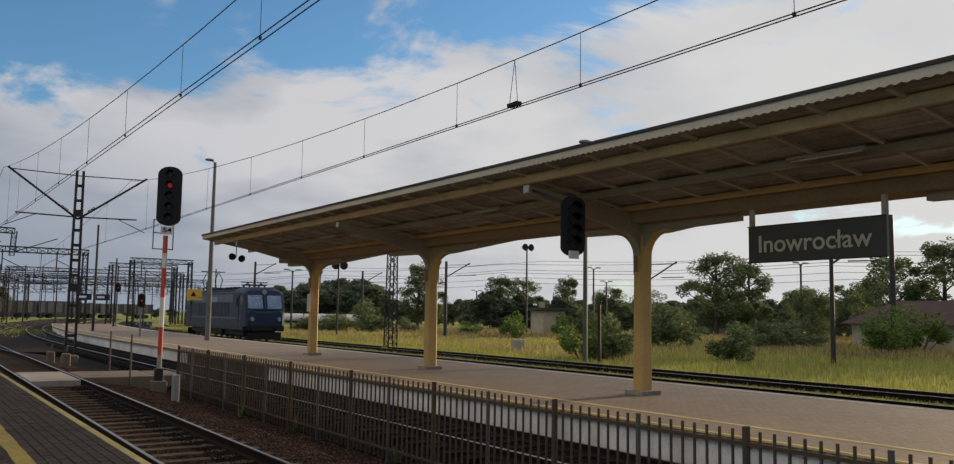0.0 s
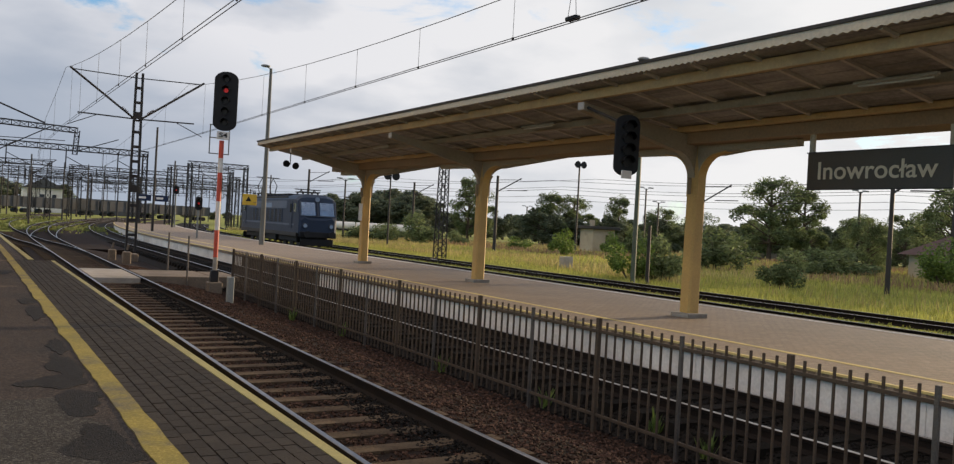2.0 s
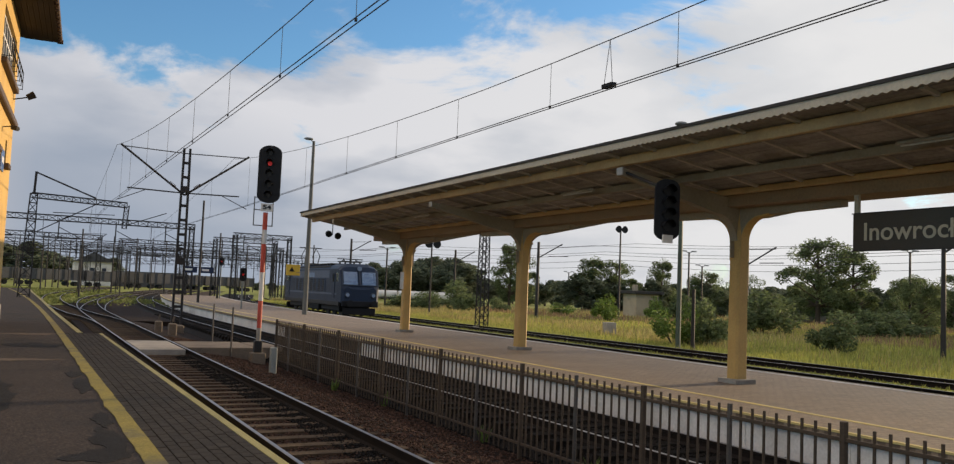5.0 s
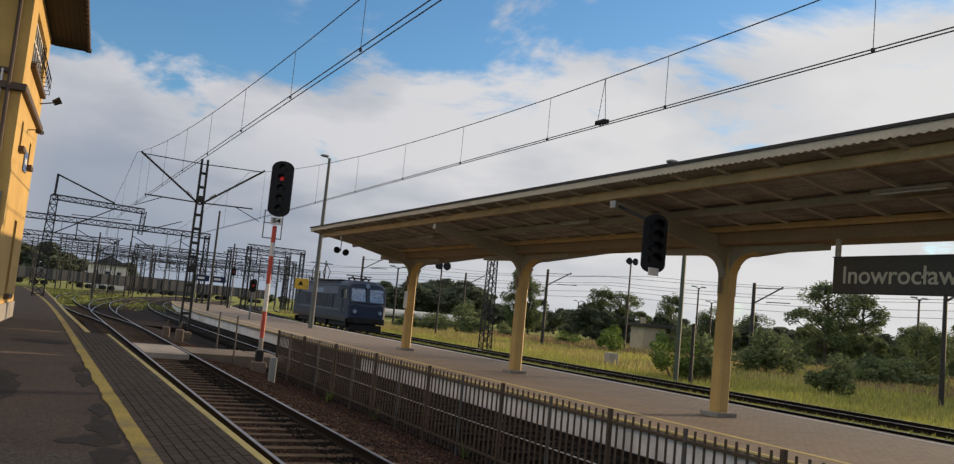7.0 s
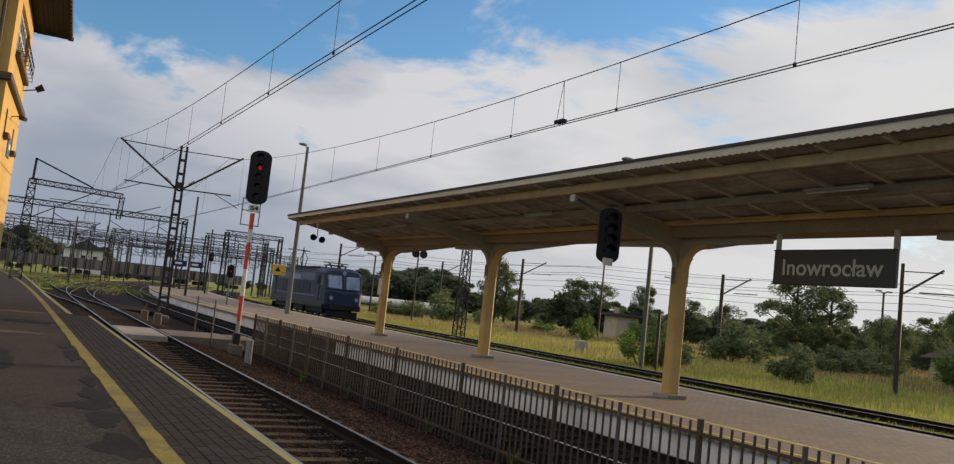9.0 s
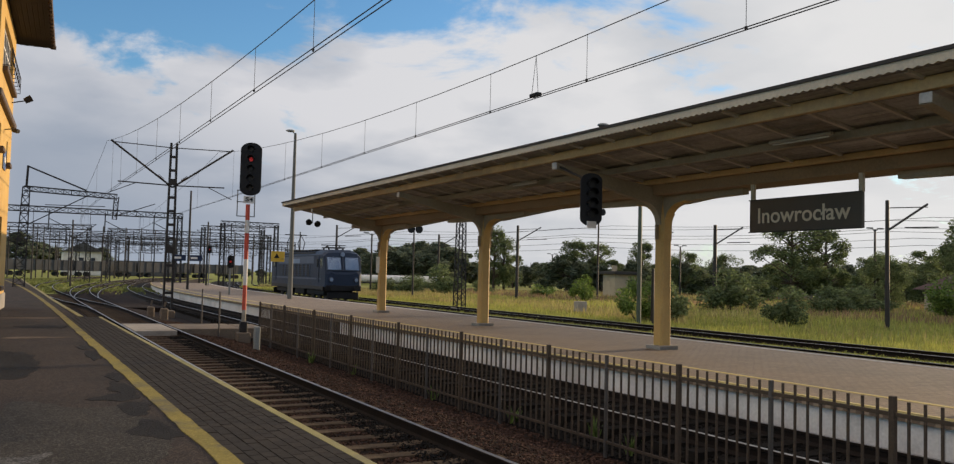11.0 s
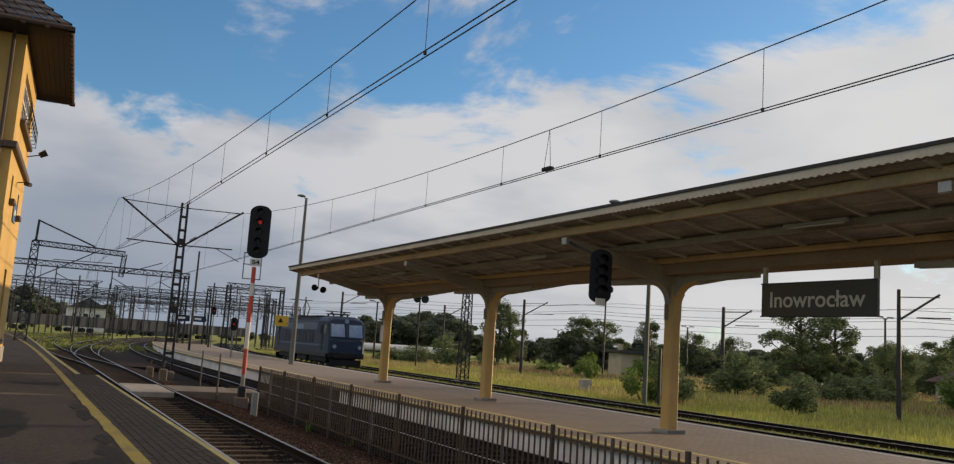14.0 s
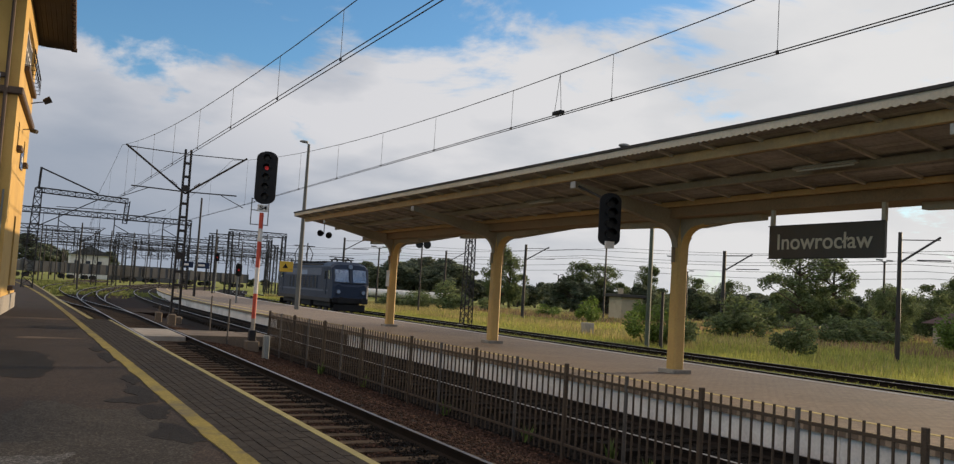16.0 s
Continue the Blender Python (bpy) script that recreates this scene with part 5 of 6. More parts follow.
# hipped roof with courses of tiles, boarded eaves and gutters
OV = 1.15
ze = HT + 0.02
bm = bm_new(); box(bm, -DEP - OV, OV, -OV, LEN + OV, ze, ze + 0.14); hpart("eave_soffit", bm, M_soffitwood, "dark boarded eave")
zr = ze + 4.4
cxm = -DEP / 2
corners = [(-DEP - OV - .05, -OV - .05), (OV + .05, -OV - .05), (OV + .05, LEN + OV + .05), (-DEP - OV - .05, LEN + OV + .05)]
ridge = [(cxm - 1.2, LEN / 2), (cxm + 1.2, LEN / 2)]
def course(bm, p, q, r, s, n):
    """Overlapping rows of tiles on one slope: p-q the eave, s-r the ridge."""
    for i in range(n):
        k0, k1 = i / n, (i + 1) / n
        a, b = p.lerp(s, k0), q.lerp(r, k0)
        c, d = q.lerp(r, k1), p.lerp(s, k1)
        up = Vector((0, 0, 0.07))
        m = max(2, int((b - a).length / 0.33))
        for j in range(m):
            j0, j1 = j / m, (j + 1) / m - 0.006
            vs = [bm.verts.new(x) for x in (a.lerp(b, j0) + up, a.lerp(b, j1) + up, d.lerp(c, j1), d.lerp(c, j0), a.lerp(b, j0), a.lerp(b, j1))]
            bm.faces.new(vs[:4]); bm.faces.new((vs[4], vs[5], vs[1], vs[0]))
V3 = lambda c, z: Vector((c[0], c[1], z))
z1 = ze + 0.15
R0, R1 = V3(ridge[0], zr), V3(ridge[1], zr)
C = [V3(c, z1) for c in corners]
for p, q, r, s in ((C[0], C[1], R1, R0), (C[1], C[2], R1, R1), (C[2], C[3], R0, R1), (C[3], C[0], R0, R0)):
    bm = bm_new(); course(bm, p, q, r, s, 16)
    hpart("roof_slope", bm, M_tile, "dark brown overlapping roof tiles")
bm = bm_new()
for a, b in ((corners[1], corners[2]), (corners[0], corners[1])):
    bar(bm, (a[0], a[1], ze + 0.08), (b[0], b[1], ze + 0.08), 0.08, sides=8)
hpart("gutter", bm, M_housetrim)
for a, b in ((corners[1], corners[2]), (corners[0], corners[1])):
    bm = bm_new()
    n = 18
    for i in range(n + 1):
        k = i / n
        x, y = a[0] + (b[0] - a[0]) * k, a[1] + (b[1] - a[1]) * k
        box(bm, x - 0.1, x + 0.1, y - 0.1, y + 0.1, ze - 0.02, ze + 0.10) if i in (0, n) else bar(bm, (x, y, ze - 0.03), (x, y, ze + 0.19), 0.11)
    hpart("gutter_bracket", bm, M_housetrim)
for i in range(7):          # boards of the eave
    bm = bm_new(); box(bm, 0.04 + i * 0.158, 0.19 + i * 0.158, -OV, LEN + OV, ze - 0.018 - 0.003 * (i % 2), ze - 0.002); hpart("eave_board", bm, M_soffitwood)
bm = bm_new(); box(bm, -DEP, 0.06, -0.07, -0.002, -0.3, 0.55, 0.01); hpart("plinth", bm, M_concrete)
bm = bm_new(); bar(bm, (-0.52, -0.08, 3.95), (-0.52, -0.08, 7.05), 0.05); hpart("cable_duct", bm, M_white, "pale vertical cable duct")
bm = bm_new(); bar(bm, (-0.13, -0.06, 0.5), (-0.13, -0.06, 3.7), 0.028, sides=8); hpart("cable_duct", bm, M_grey_steel, "thin pale conduit")
bm = bm_new(); bar(bm, (-0.32, -0.12, -0.2), (-0.32, -0.12, 8.9), 0.055, sides=8); bar(bm, (-0.32, -0.12, 8.9), (-0.32, -0.3, ze), 0.055, sides=8); hpart("downpipe", bm, M_housetrim)
bm = bm_new(); box(bm, -DEP, -0.36, -0.10, -0.002, 6.95, 7.1, 0.02); hpart("ledge", bm, M_housetrim)
bm = bm_new(); box(bm, 0.01, 0.04, 3.4, 4.4, 4.7, 5.35, 0.006); ns = hpart("name_plate", bm, M_blue, "small blue enamel plate")
bm = bm_new(); box(bm, 0.042, 0.05, 3.6, 4.2, 4.93, 5.12); hpart("lettering_bar", bm, M_white, parent=ns)
bm = bm_new(); bar(bm, (0.0, 6.6, 7.4), (0.55, 6.6, 7.55), 0.035); bar(bm, (0.4, 6.6, 7.5), (0.62, 6.6, 7.64), 0.1, sides=10, taper=1.25); hpart("floodlight", bm, M_darksteel)
bm = bm_new(); bar(bm, (0.0, 3.6, 6.0), (0.3, 3.6, 6.05), 0.03); bar(bm, (0.25, 3.6, 6.0), (0.42, 3.45, 5.95), 0.07, sides=8); hpart("camera_bracket", bm, M_darksteel)

ac = thing("air_conditioner", "white outdoor air conditioning unit on the yellow wall", "air conditioner", at=tuple(BM @ Vector((-0.75, -0.2, 3.4))))
bm = bm_new(); box(bm, -1.2, -0.40, -0.36, -0.06, 3.36, 3.90, 0.025, BM); part("casing", bm, M_white, ac)
bm = bm_new(); bmesh.ops.create_cone(bm, cap_ends=True, segments=22, radius1=0.21, radius2=0.21, depth=0.02, matrix=BM @ Matrix.Translation((-0.92, -0.366, 3.63)) @ Matrix.Rotation(math.pi / 2, 4, "X")); fan = part("fan_grille", bm, M_darksteel, ac)
bm = bm_new()
for i in range(7): box(bm, -1.12, -0.72, -0.385, -0.378, 3.45 + i * 0.06, 3.462 + i * 0.06, 0, BM)
part("grille_bar", bm, M_white, fan)
bm = bm_new(); box(bm, -0.62, -0.48, -0.372, -0.361, 3.66, 3.72, 0, BM); part("emblem", bm, M_red, ac, "small red emblem")
bm = bm_new()
for x in (-1.05, -0.52): box(bm, x - 0.02, x + 0.02, -0.36, 0.0, 3.31, 3.36, 0, BM); box(bm, x - 0.02, x + 0.02, -0.04, 0.0, 3.05, 3.36, 0, BM)
part("bracket", bm, M_darksteel, ac)

# ---- locomotive ----
la = math.atan2(-(loco_line(61.5) - loco_line(44.5)) / 17, 1)
LM = Matrix.Translation((loco_line(44.5), 44.5, RAIL)) @ Matrix.Rotation(la, 4, "Z")
lo = thing("locomotive", "dark blue boxy electric locomotive with grey window band", "locomotive", at=tuple(LM.translation))
def lpart(name, bm, mt, label="", parent=None, smooth=False):
    bmesh.ops.transform(bm, matrix=LM, verts=bm.verts)
    return part(name, bm, mt, parent or lo, label, smooth)
LL = 17.4
# body: rings along y with raked, rounded cab ends
def ring(bm, y, hw, z0, z1, zr, inset=0.0):
    pts = [(-hw + inset, z0), (-hw, z0 + 0.3), (-hw, z1), (-hw + 0.25, z1 + 0.22), (-hw * 0.5, zr), (hw * 0.5, zr), (hw - 0.25, z1 + 0.22), (hw, z1), (hw, z0 + 0.3), (hw - inset, z0)]
    return [bm.verts.new((x, y, z)) for x, z in pts]
bm = bm_new()
rr = [ring(bm, 0.0, 1.22, 1.05, 1.9, 1.95), ring(bm, 0.12, 1.38, 1.0, 2.1, 2.2), ring(bm, 0.55, 1.42, 1.0, 3.25, 3.55), ring(bm, 0.95, 1.45, 1.0, 3.38, 3.78), ring(bm, LL - 0.95, 1.45, 1.0, 3.38, 3.78), ring(bm, LL - 0.55, 1.42, 1.0, 3.25, 3.55), ring(bm, LL - 0.12, 1.38, 1.0, 2.1, 2.2), ring(bm, LL, 1.22, 1.05, 1.9, 1.95)]
for a, b in zip(rr, rr[1:]):
    for i in range(10):
        bm.faces.new((a[i], a[(i + 1) % 10], b[(i + 1) % 10], b[i]))
bm.faces.new(rr[0]); bm.faces.new(rr[-1])
lpart("body", bm, M_loco)
for s in (-1, 1):
    bm = bm_new(); box(bm, s * 1.452, s * 1.468, 3.0, LL - 3.0, 2.72, 3.28, 0.004); lpart("side_band", bm, M_locoband, "light grey-blue upper side band")
    bm = bm_new(); box(bm, s * 1.452, s * 1.466, 1.0, LL - 1.0, 1.52, 1.64, 0.004); lpart("side_stripe", bm, M_locoband, "thin light stripe")
    for i in range(8):
        bm = bm_new(); y0 = 4.2 + i * 1.14; box(bm, s * 1.465, s * 1.482, y0, y0 + 0.78, 1.75, 2.62, 0.01); g_ = lpart("side_grille", bm, M_black)
        bm = bm_new()
        for j in range(5): box(bm, s * 1.481, s * 1.492, y0 + 0.04, y0 + 0.74, 1.82 + j * 0.16, 1.87 + j * 0.16)
        lpart("slat", bm, M_locogrey, parent=g_)
        for yy in (y0 - 0.05, y0 + 0.83):
            bm = bm_new(); box(bm, s * 1.462, s * 1.496, yy - 0.035, yy + 0.035, 1.7, 2.68); lpart("grille_frame", bm, M_locoband, parent=g_)
    for y0 in (1.5, LL - 2.1):
        bm = bm_new(); box(bm, s * 1.466, s * 1.484, y0, y0 + 0.6, 1.3, 3.25, 0.02); d = lpart("cab_door", bm, M_loco)
        bm = bm_new(); box(bm, s * 1.485, s * 1.492, y0 + 0.1, y0 + 0.5, 2.45, 3.05, 0.01); lpart("pane", bm, M_glass, parent=d)
    for y0 in (0.75, LL - 1.35):
        bm = bm_new(); box(bm, s * 1.448, s * 1.463, y0, y0 + 0.55, 2.45, 3.1, 0.01); lpart("cab_window", bm, M_screen)
    bm = bm_new(); box(bm, s * 1.47, s * 1.49, 7.2, 9.6, 2.75, 3.12, 0.004); lpart("logo_panel", bm, M_locopale, "pale blue panel")
    bm = bm_new(); box(bm, s * 1.30, s * 1.34, 3.2, LL - 3.2, 3.50, 3.62, 0.01); lpart("roof_grab_rail", bm, M_darksteel)
    bm = bm_new(); box(bm, s * 1.3, s * 1.46, 0.4, LL - 0.4, 0.75, 1.05, 0.02); lpart("side_sill", bm, M_darksteel)
for y0, sg2 in ((0.0, 1), (LL, -1)):
    for x in (-0.68, 0.68):
        bm = bm_new()
        vs = [bm.verts.new(v) for v in ((x - 0.52, y0 + sg2 * 0.10, 2.28), (x + 0.52, y0 + sg2 * 0.10, 2.28), (x + 0.5, y0 + sg2 * 0.43, 3.2), (x - 0.5, y0 + sg2 * 0.43, 3.2))]
        bm.faces.new(vs)
        g2 = bmesh.ops.solidify(bm, geom=bm.faces[:], thickness=0.05)
        lpart("windscreen", bm, M_screen)
    bm = bm_new()
    for x in (-1.25, 0.0, 1.25): bar(bm, (x, y0 + sg2 * 0.09, 2.2), (x, y0 + sg2 * 0.42, 3.28), 0.09)
    bar(bm, (-1.3, y0 + sg2 * 0.08, 2.24), (1.3, y0 + sg2 * 0.08, 2.24), 0.08)
    lpart("window_pillar", bm, M_locogrey)
    for x in (-0.95, 0.95):
        bm = bm_new(); bmesh.ops.create_cone(bm, cap_ends=True, segments=16, radius1=0.2, radius2=0.17, depth=0.12, matrix=Matrix.Translation((x, y0 - sg2 * 0.05, 1.55)) @ Matrix.Rotation(math.pi / 2, 4, "X")); h = lpart("headlight", bm, M_locogrey)
        bm = bm_new(); bmesh.ops.create_cone(bm, cap_ends=True, segments=16, radius1=0.13, radius2=0.13, depth=0.02, matrix=Matrix.Translation((x, y0 - sg2 * 0.12, 1.55)) @ Matrix.Rotation(math.pi / 2, 4, "X")); lpart("lens", bm, M_locopale, parent=h)
        bm = bm_new(); bar(bm, (x * 0.93, y0 + sg2 * 0.3, 0.95), (x * 0.93, y0 - sg2 * 0.55, 0.95), 0.1, sides=10); bmesh.ops.create_cone(bm, cap_ends=True, segments=18, radius1=0.24, radius2=0.24, depth=0.05, matrix=Matrix.Translation((x * 0.93, y0 - sg2 * 0.58, 0.95)) @ Matrix.Rotation(math.pi / 2, 4, "X")); lpart("buffer", bm, M_black)
    bm = bm_new(); box(bm, -1.35, 1.35, y0 - 0.06, y0 + 0.06, 0.72, 1.12, 0.03); lpart("buffer_beam", bm, M_black)
    bm = bm_new(); box(bm, -1.2, 1.2, y0 + sg2 * 0.1 - 0.04, y0 + sg2 * 0.1 + 0.04, 0.15, 0.65, 0.03); lpart("snow_plough", bm, M_black)
bm = bm_new(); bmesh.ops.create_cone(bm, cap_ends=True, segments=16, radius1=0.16, radius2=0.16, depth=0.1, matrix=Matrix.Translation((0, 0.42, 3.42)) @ Matrix.Rotation(math.pi / 2, 4, "X")); lpart("top_lamp", bm, M_locopale, "round top headlamp")
for yb in (3.6, LL - 3.6):
    bm = bm_new(); box(bm, -1.15, 1.15, yb - 2.4, yb + 2.4, 0.35, 0.75, 0.06); bg = lpart("bogie", bm, M_black)
    for dy in (-1.75, 0.0, 1.75):
        bm = bm_new()
        for s in (-1, 1):
            bmesh.ops.create_cone(bm, cap_ends=True, segments=24, radius1=0.62, radius2=0.62, depth=0.13, matrix=Matrix.Translation((s * 0.75, yb + dy, 0.62)) @ Matrix.Rotation(math.pi / 2, 4, "Y"))
        bar(bm, (-0.75, yb + dy, 0.62), (0.75, yb + dy, 0.62), 0.09, sides=8)
        lpart("wheelset", bm, M_darksteel, parent=bg)
bm = bm_new(); box(bm, -1.2, 1.2, 6.6, 9.6, 0.3, 0.98, 0.05); lpart("equipment_box", bm, M_black)
bm = bm_new()
for i in range(8): box(bm, -1.1, 1.1, 4.0 + i * 1.0, 4.6 + i * 1.0, 3.72, 3.84, 0.03)
lpart("roof_vent", bm, M_darksteel)
def panto(y, up):
    bm = bm_new()
    h = 1.35 if up else 0.18
    for s in (-0.5, 0.5):
        bar(bm, (s, y - 0.6, 3.95), (s, y - (1.2 if up else 0.2), 3.95 + h * 0.5), 0.04, sides=6)
        bar(bm, (s, y + 0.6, 3.95), (s, y + (1.2 if up else 0.2), 3.95 + h * 0.5), 0.04, sides=6)
        bar(bm, (s, y - (1.2 if up else 0.2), 3.95 + h * 0.5), (s * 0.9, y, 3.95 + h), 0.035, sides=6)
        bar(bm, (s, y + (1.2 if up else 0.2), 3.95 + h * 0.5), (s * 0.9, y, 3.95 + h), 0.035, sides=6)
    bar(bm, (-0.95, y - 0.12, 3.98 + h), (0.95, y - 0.12, 3.98 + h), 0.06); bar(bm, (-0.95, y + 0.12, 3.98 + h), (0.95, y + 0.12, 3.98 + h), 0.06)
    for s in (-0.55, 0.55):
        for d in (-0.7, 0.7): bar(bm, (s, y + d, 3.75), (s, y + d, 3.97), 0.07, sides=8)
    box(bm, -0.7, 0.7, y - 0.8, y + 0.8, 3.93, 4.0)
    lpart("pantograph", bm, M_darksteel)
panto(2.9, False)
panto(LL - 2.9, True)

# ---- far yard: wagons, white building, hut, house ----
def wagon(x, y, a, col, n=7):
    w = thing("freight_wagon", "grey ribbed open freight wagon", "wagon", "freight wagons", at=(x, y, RAIL))
    m = Matrix.Translation((x, y, RAIL)) @ Matrix.Rotation(a, 4, "Z")
    bm = bm_new(); box(bm, -6.6, 6.6, -1.4, 1.4, 1.15, 3.3, 0.05, m); part("body", bm, col, w)
    for i in range(n + 1):
        xx = -6.5 + 13.0 * i / n
        for s in (-1, 1):
            bm = bm_new(); box(bm, xx - 0.08, xx + 0.08, s * 1.45 - 0.06, s * 1.45 + 0.06, 1.1, 3.35)
            bmesh.ops.transform(bm, matrix=m, verts=bm.verts); part("rib", bm, M_wagon, w)
    for xx in (-5.4, -3.6, 3.6, 5.4):
        bm = bm_new()
        bmesh.ops.create_cone(bm, cap_ends=True, segments=14, radius1=0.46, radius2=0.46, depth=1.7, matrix=m @ Matrix.Translation((xx, 0, 0.46)) @ Matrix.Rotation(math.pi / 2, 4, "X"))
        part("wheelset", bm, M_black, w)
for i in range(5):
    wagon(-13 + i * 14.0 * 0.92, 178 + i * 5.0, radians(21), M_wagon)
def tanker(x, y, a):
    w = thing("tank_wagon", "pale grey tank wagon far across the field", "wagon", "tank wagons", at=(x, y, RAIL))
    m = Matrix.Translation((x, y, RAIL)) @ Matrix.Rotation(a, 4, "Z")
    bm = bm_new(); bmesh.ops.create_cone(bm, cap_ends=True, segments=18, radius1=1.35, radius2=1.35, depth=11, matrix=m @ Matrix.Translation((0, 0, 2.35)) @ Matrix.Rotation(math.pi / 2, 4, "Y")); part("tank", bm, M_white, w, smooth=False)
    bm = bm_new(); box(bm, -6, 6, -1.2, 1.2, 0.8, 1.05, 0.03, m); part("frame", bm, M_black, w)
    bm = bm_new(); bar(bm, m @ Vector((0, 0, 3.6)), m @ Vector((0, 0, 4.0)), 0.35, sides=10); part("dome", bm, M_wagon, w)
    w.scale = (0.55, 0.55, 0.55)
    w.location.z = -0.55
for x, y in ((49.5, 144), (56.5, 143), (62.5, 141), (68, 139)):
    tanker(x, y, radians(-12))
wb = thing("far_building", "white rendered building beyond the yard", "building", kind="structure", at=(11, 230, 0))
bm = bm_new(); box(bm, 6.6, 15.6, 228, 240, -0.5, 5.6); part("wall", bm, M_white, wb)
bm = bm_new(); extrude_poly(bm, [(6.2, 5.5), (16.0, 5.5), (11.1, 8.0)], 13, "y", 227.5); part("roof", bm, M_wagon, wb)
for i in range(3):
    bm = bm_new(); box(bm, 7.6 + i * 2.7, 8.6 + i * 2.7, 227.9, 228.05, 2.6, 4.0); part("window", bm, M_glass, wb)
bm = bm_new(); box(bm, 16, 34, 236, 246, -0.5, 3.6); shed = solid("far_shed", bm, M_wagon, "low grey shed beyond the yard tracks", "shed", kind="structure")
ht = thing("brick_hut", "small pale rendered hut with a flat dark roof", "hut", at=(63, 74, -0.5))
bm = bm_new(); box(bm, 62.6, 66.0, 72, 74.6, -0.65, 2.35); part("wall", bm, M_hut, ht)
bm = bm_new(); box(bm, 62.1, 66.5, 71.5, 75.1, 2.35, 2.75, 0.05); part("roof", bm, M_felt, ht)
bm = bm_new(); box(bm, 64.6, 65.8, 71.93, 72.02, -0.4, 1.7, 0.01); part("door", bm, M_housetrim, ht)
bm = bm_new(); box(bm, 63.4, 63.9, 73.4, 73.9, 2.7, 3.5, 0.03); part("chimney", bm, M_hut, ht)
rh = thing("far_house", "low house with red-brown tiled roof among trees", "house", kind="structure", at=(68, 26, -0.5))
bm = bm_new(); box(bm, 65, 72, 20.6, 31.4, -0.6, 1.6); part("wall", bm, M_hut, rh)
bm = bm_new()
A = [Vector(v) for v in ((64.3, 19.9, 1.5), (72.7, 19.9, 1.5), (72.7, 32.1, 1.5), (64.3, 32.1, 1.5), (68.5, 23.4, 3.5), (68.5, 29.4, 3.5))]
vs = [bm.verts.new(v) for v in A]
for f in ((0, 1, 4), (1, 2, 5, 4), (2, 3, 5), (3, 0, 4, 5), (3, 2, 1, 0)): bm.faces.new([vs[i] for i in f])
part("roof", bm, M_redroof, rh)
bm = bm_new(); box(bm, 27.8, 28.5, 29.4, 29.9, -0.6, 0.25, 0.02)
solid("relay_box", bm, M_concrete, "small weathered grey relay box in the grass", "box")

bm = bm_new()
for i in range(9):
    box(bm, 84 + i * 2.0, 85.96 + i * 2.0, 70 - i * 0.35, 70.12 - i * 0.35, -0.6, 0.45)
solid("garden_wall", bm, M_concrete, "pale blue-grey low garden wall behind the meadow", "wall", kind="structure")

# poles across the field
def field_pole(x, y, top, label, kind="plain", r=0.13, mt=None):
    p = thing("field_pole", label, "pole", "field poles", at=(x, y, -0.5))
    bm = bm_new(); bar(bm, (x, y, -0.6), (x, y, top), r, sides=8, taper=0.75); part("pole", bm, mt or M_darksteel, p)
    if kind == "lamp":
        bm = bm_new()
        for s in (-1, 1): bar(bm, (x, y, top - 0.2), (x + s * 0.5, y, top + 0.1), 0.04, sides=6); box(bm, x + s * 0.75 - 0.3, x + s * 0.75 + 0.3, y - 0.15, y + 0.15, top + 0.05, top + 0.18)
        part("lamp_head", bm, M_grey_steel, p)
    if kind == "cat":
        bm = bm_new(); bar(bm, (x, y, top - 1.6), (x + 2.4, y - 0.6, top - 0.1), 0.06, sides=6); bar(bm, (x, y, top - 0.4), (x + 2.4, y - 0.6, top - 0.25), 0.03, sides=6); bar(bm, (x + 1, y - .3, top - 1.4), (x + 3, y - 0.8, top - 1.3), 0.04, sides=6)
        part("bracket_arm", bm, M_darksteel, p)
    if kind == "horn":
        for s in (-1, 1):
            bm = bm_new(); bmesh.ops.create_cone(bm, cap_ends=True, segments=12, radius1=0.42, radius2=0.15, depth=0.5, matrix=Matrix.Translation((x + 0.42 * s, y, top)) @ Matrix.Rotation(-math.pi / 2, 4, "X")); part("horn", bm, M_black, p)
    return p
field_pole(23.2, 17.4, 9.0, "thick green-grey pole beside the track", r=0.12, mt=M_greenpole)
field_pole(23.9, 17.2, 2.3, "short dark post beside the green pole", r=0.1)
field_pole(36.0, 13.1, 6.2, "dark pole with a wire bracket", "cat", r=0.13)
field_pole(60.2, 24.6, 10.0, "tall dark pole far across the meadow", r=0.24)
field_pole(45.5, 36, 6.3, "dark pole carrying wires over the meadow", "cat", r=0.18)
field_pole(56.3, 67, 9.6, "slim pole with round horn loudspeakers", "horn", r=0.12)
field_pole(41.2, 60, 7.0, "catenary pole with bracket arm in the grass", "cat", r=0.18)
field_pole(44.1, 85, 7.0, "catenary pole with bracket arm in the grass", "cat", r=0.18)
field_pole(32.0, 90, 7.8, "catenary pole with bracket arm in the grass", "cat", r=0.18)
field_pole(34.5, 84, 6.6, "slim lamp pole far across the meadow", "lamp")
field_pole(84, 120, 6.1, "slim lamp pole far across the meadow", "lamp")
field_pole(87, 120, 7.3, "slim lamp pole far across the meadow", "lamp")
field_pole(69, 70, 7.8, "slim lamp pole far across the meadow", "lamp")
field_pole(80, 80, 6.7, "slim lamp pole far across the meadow", "lamp")
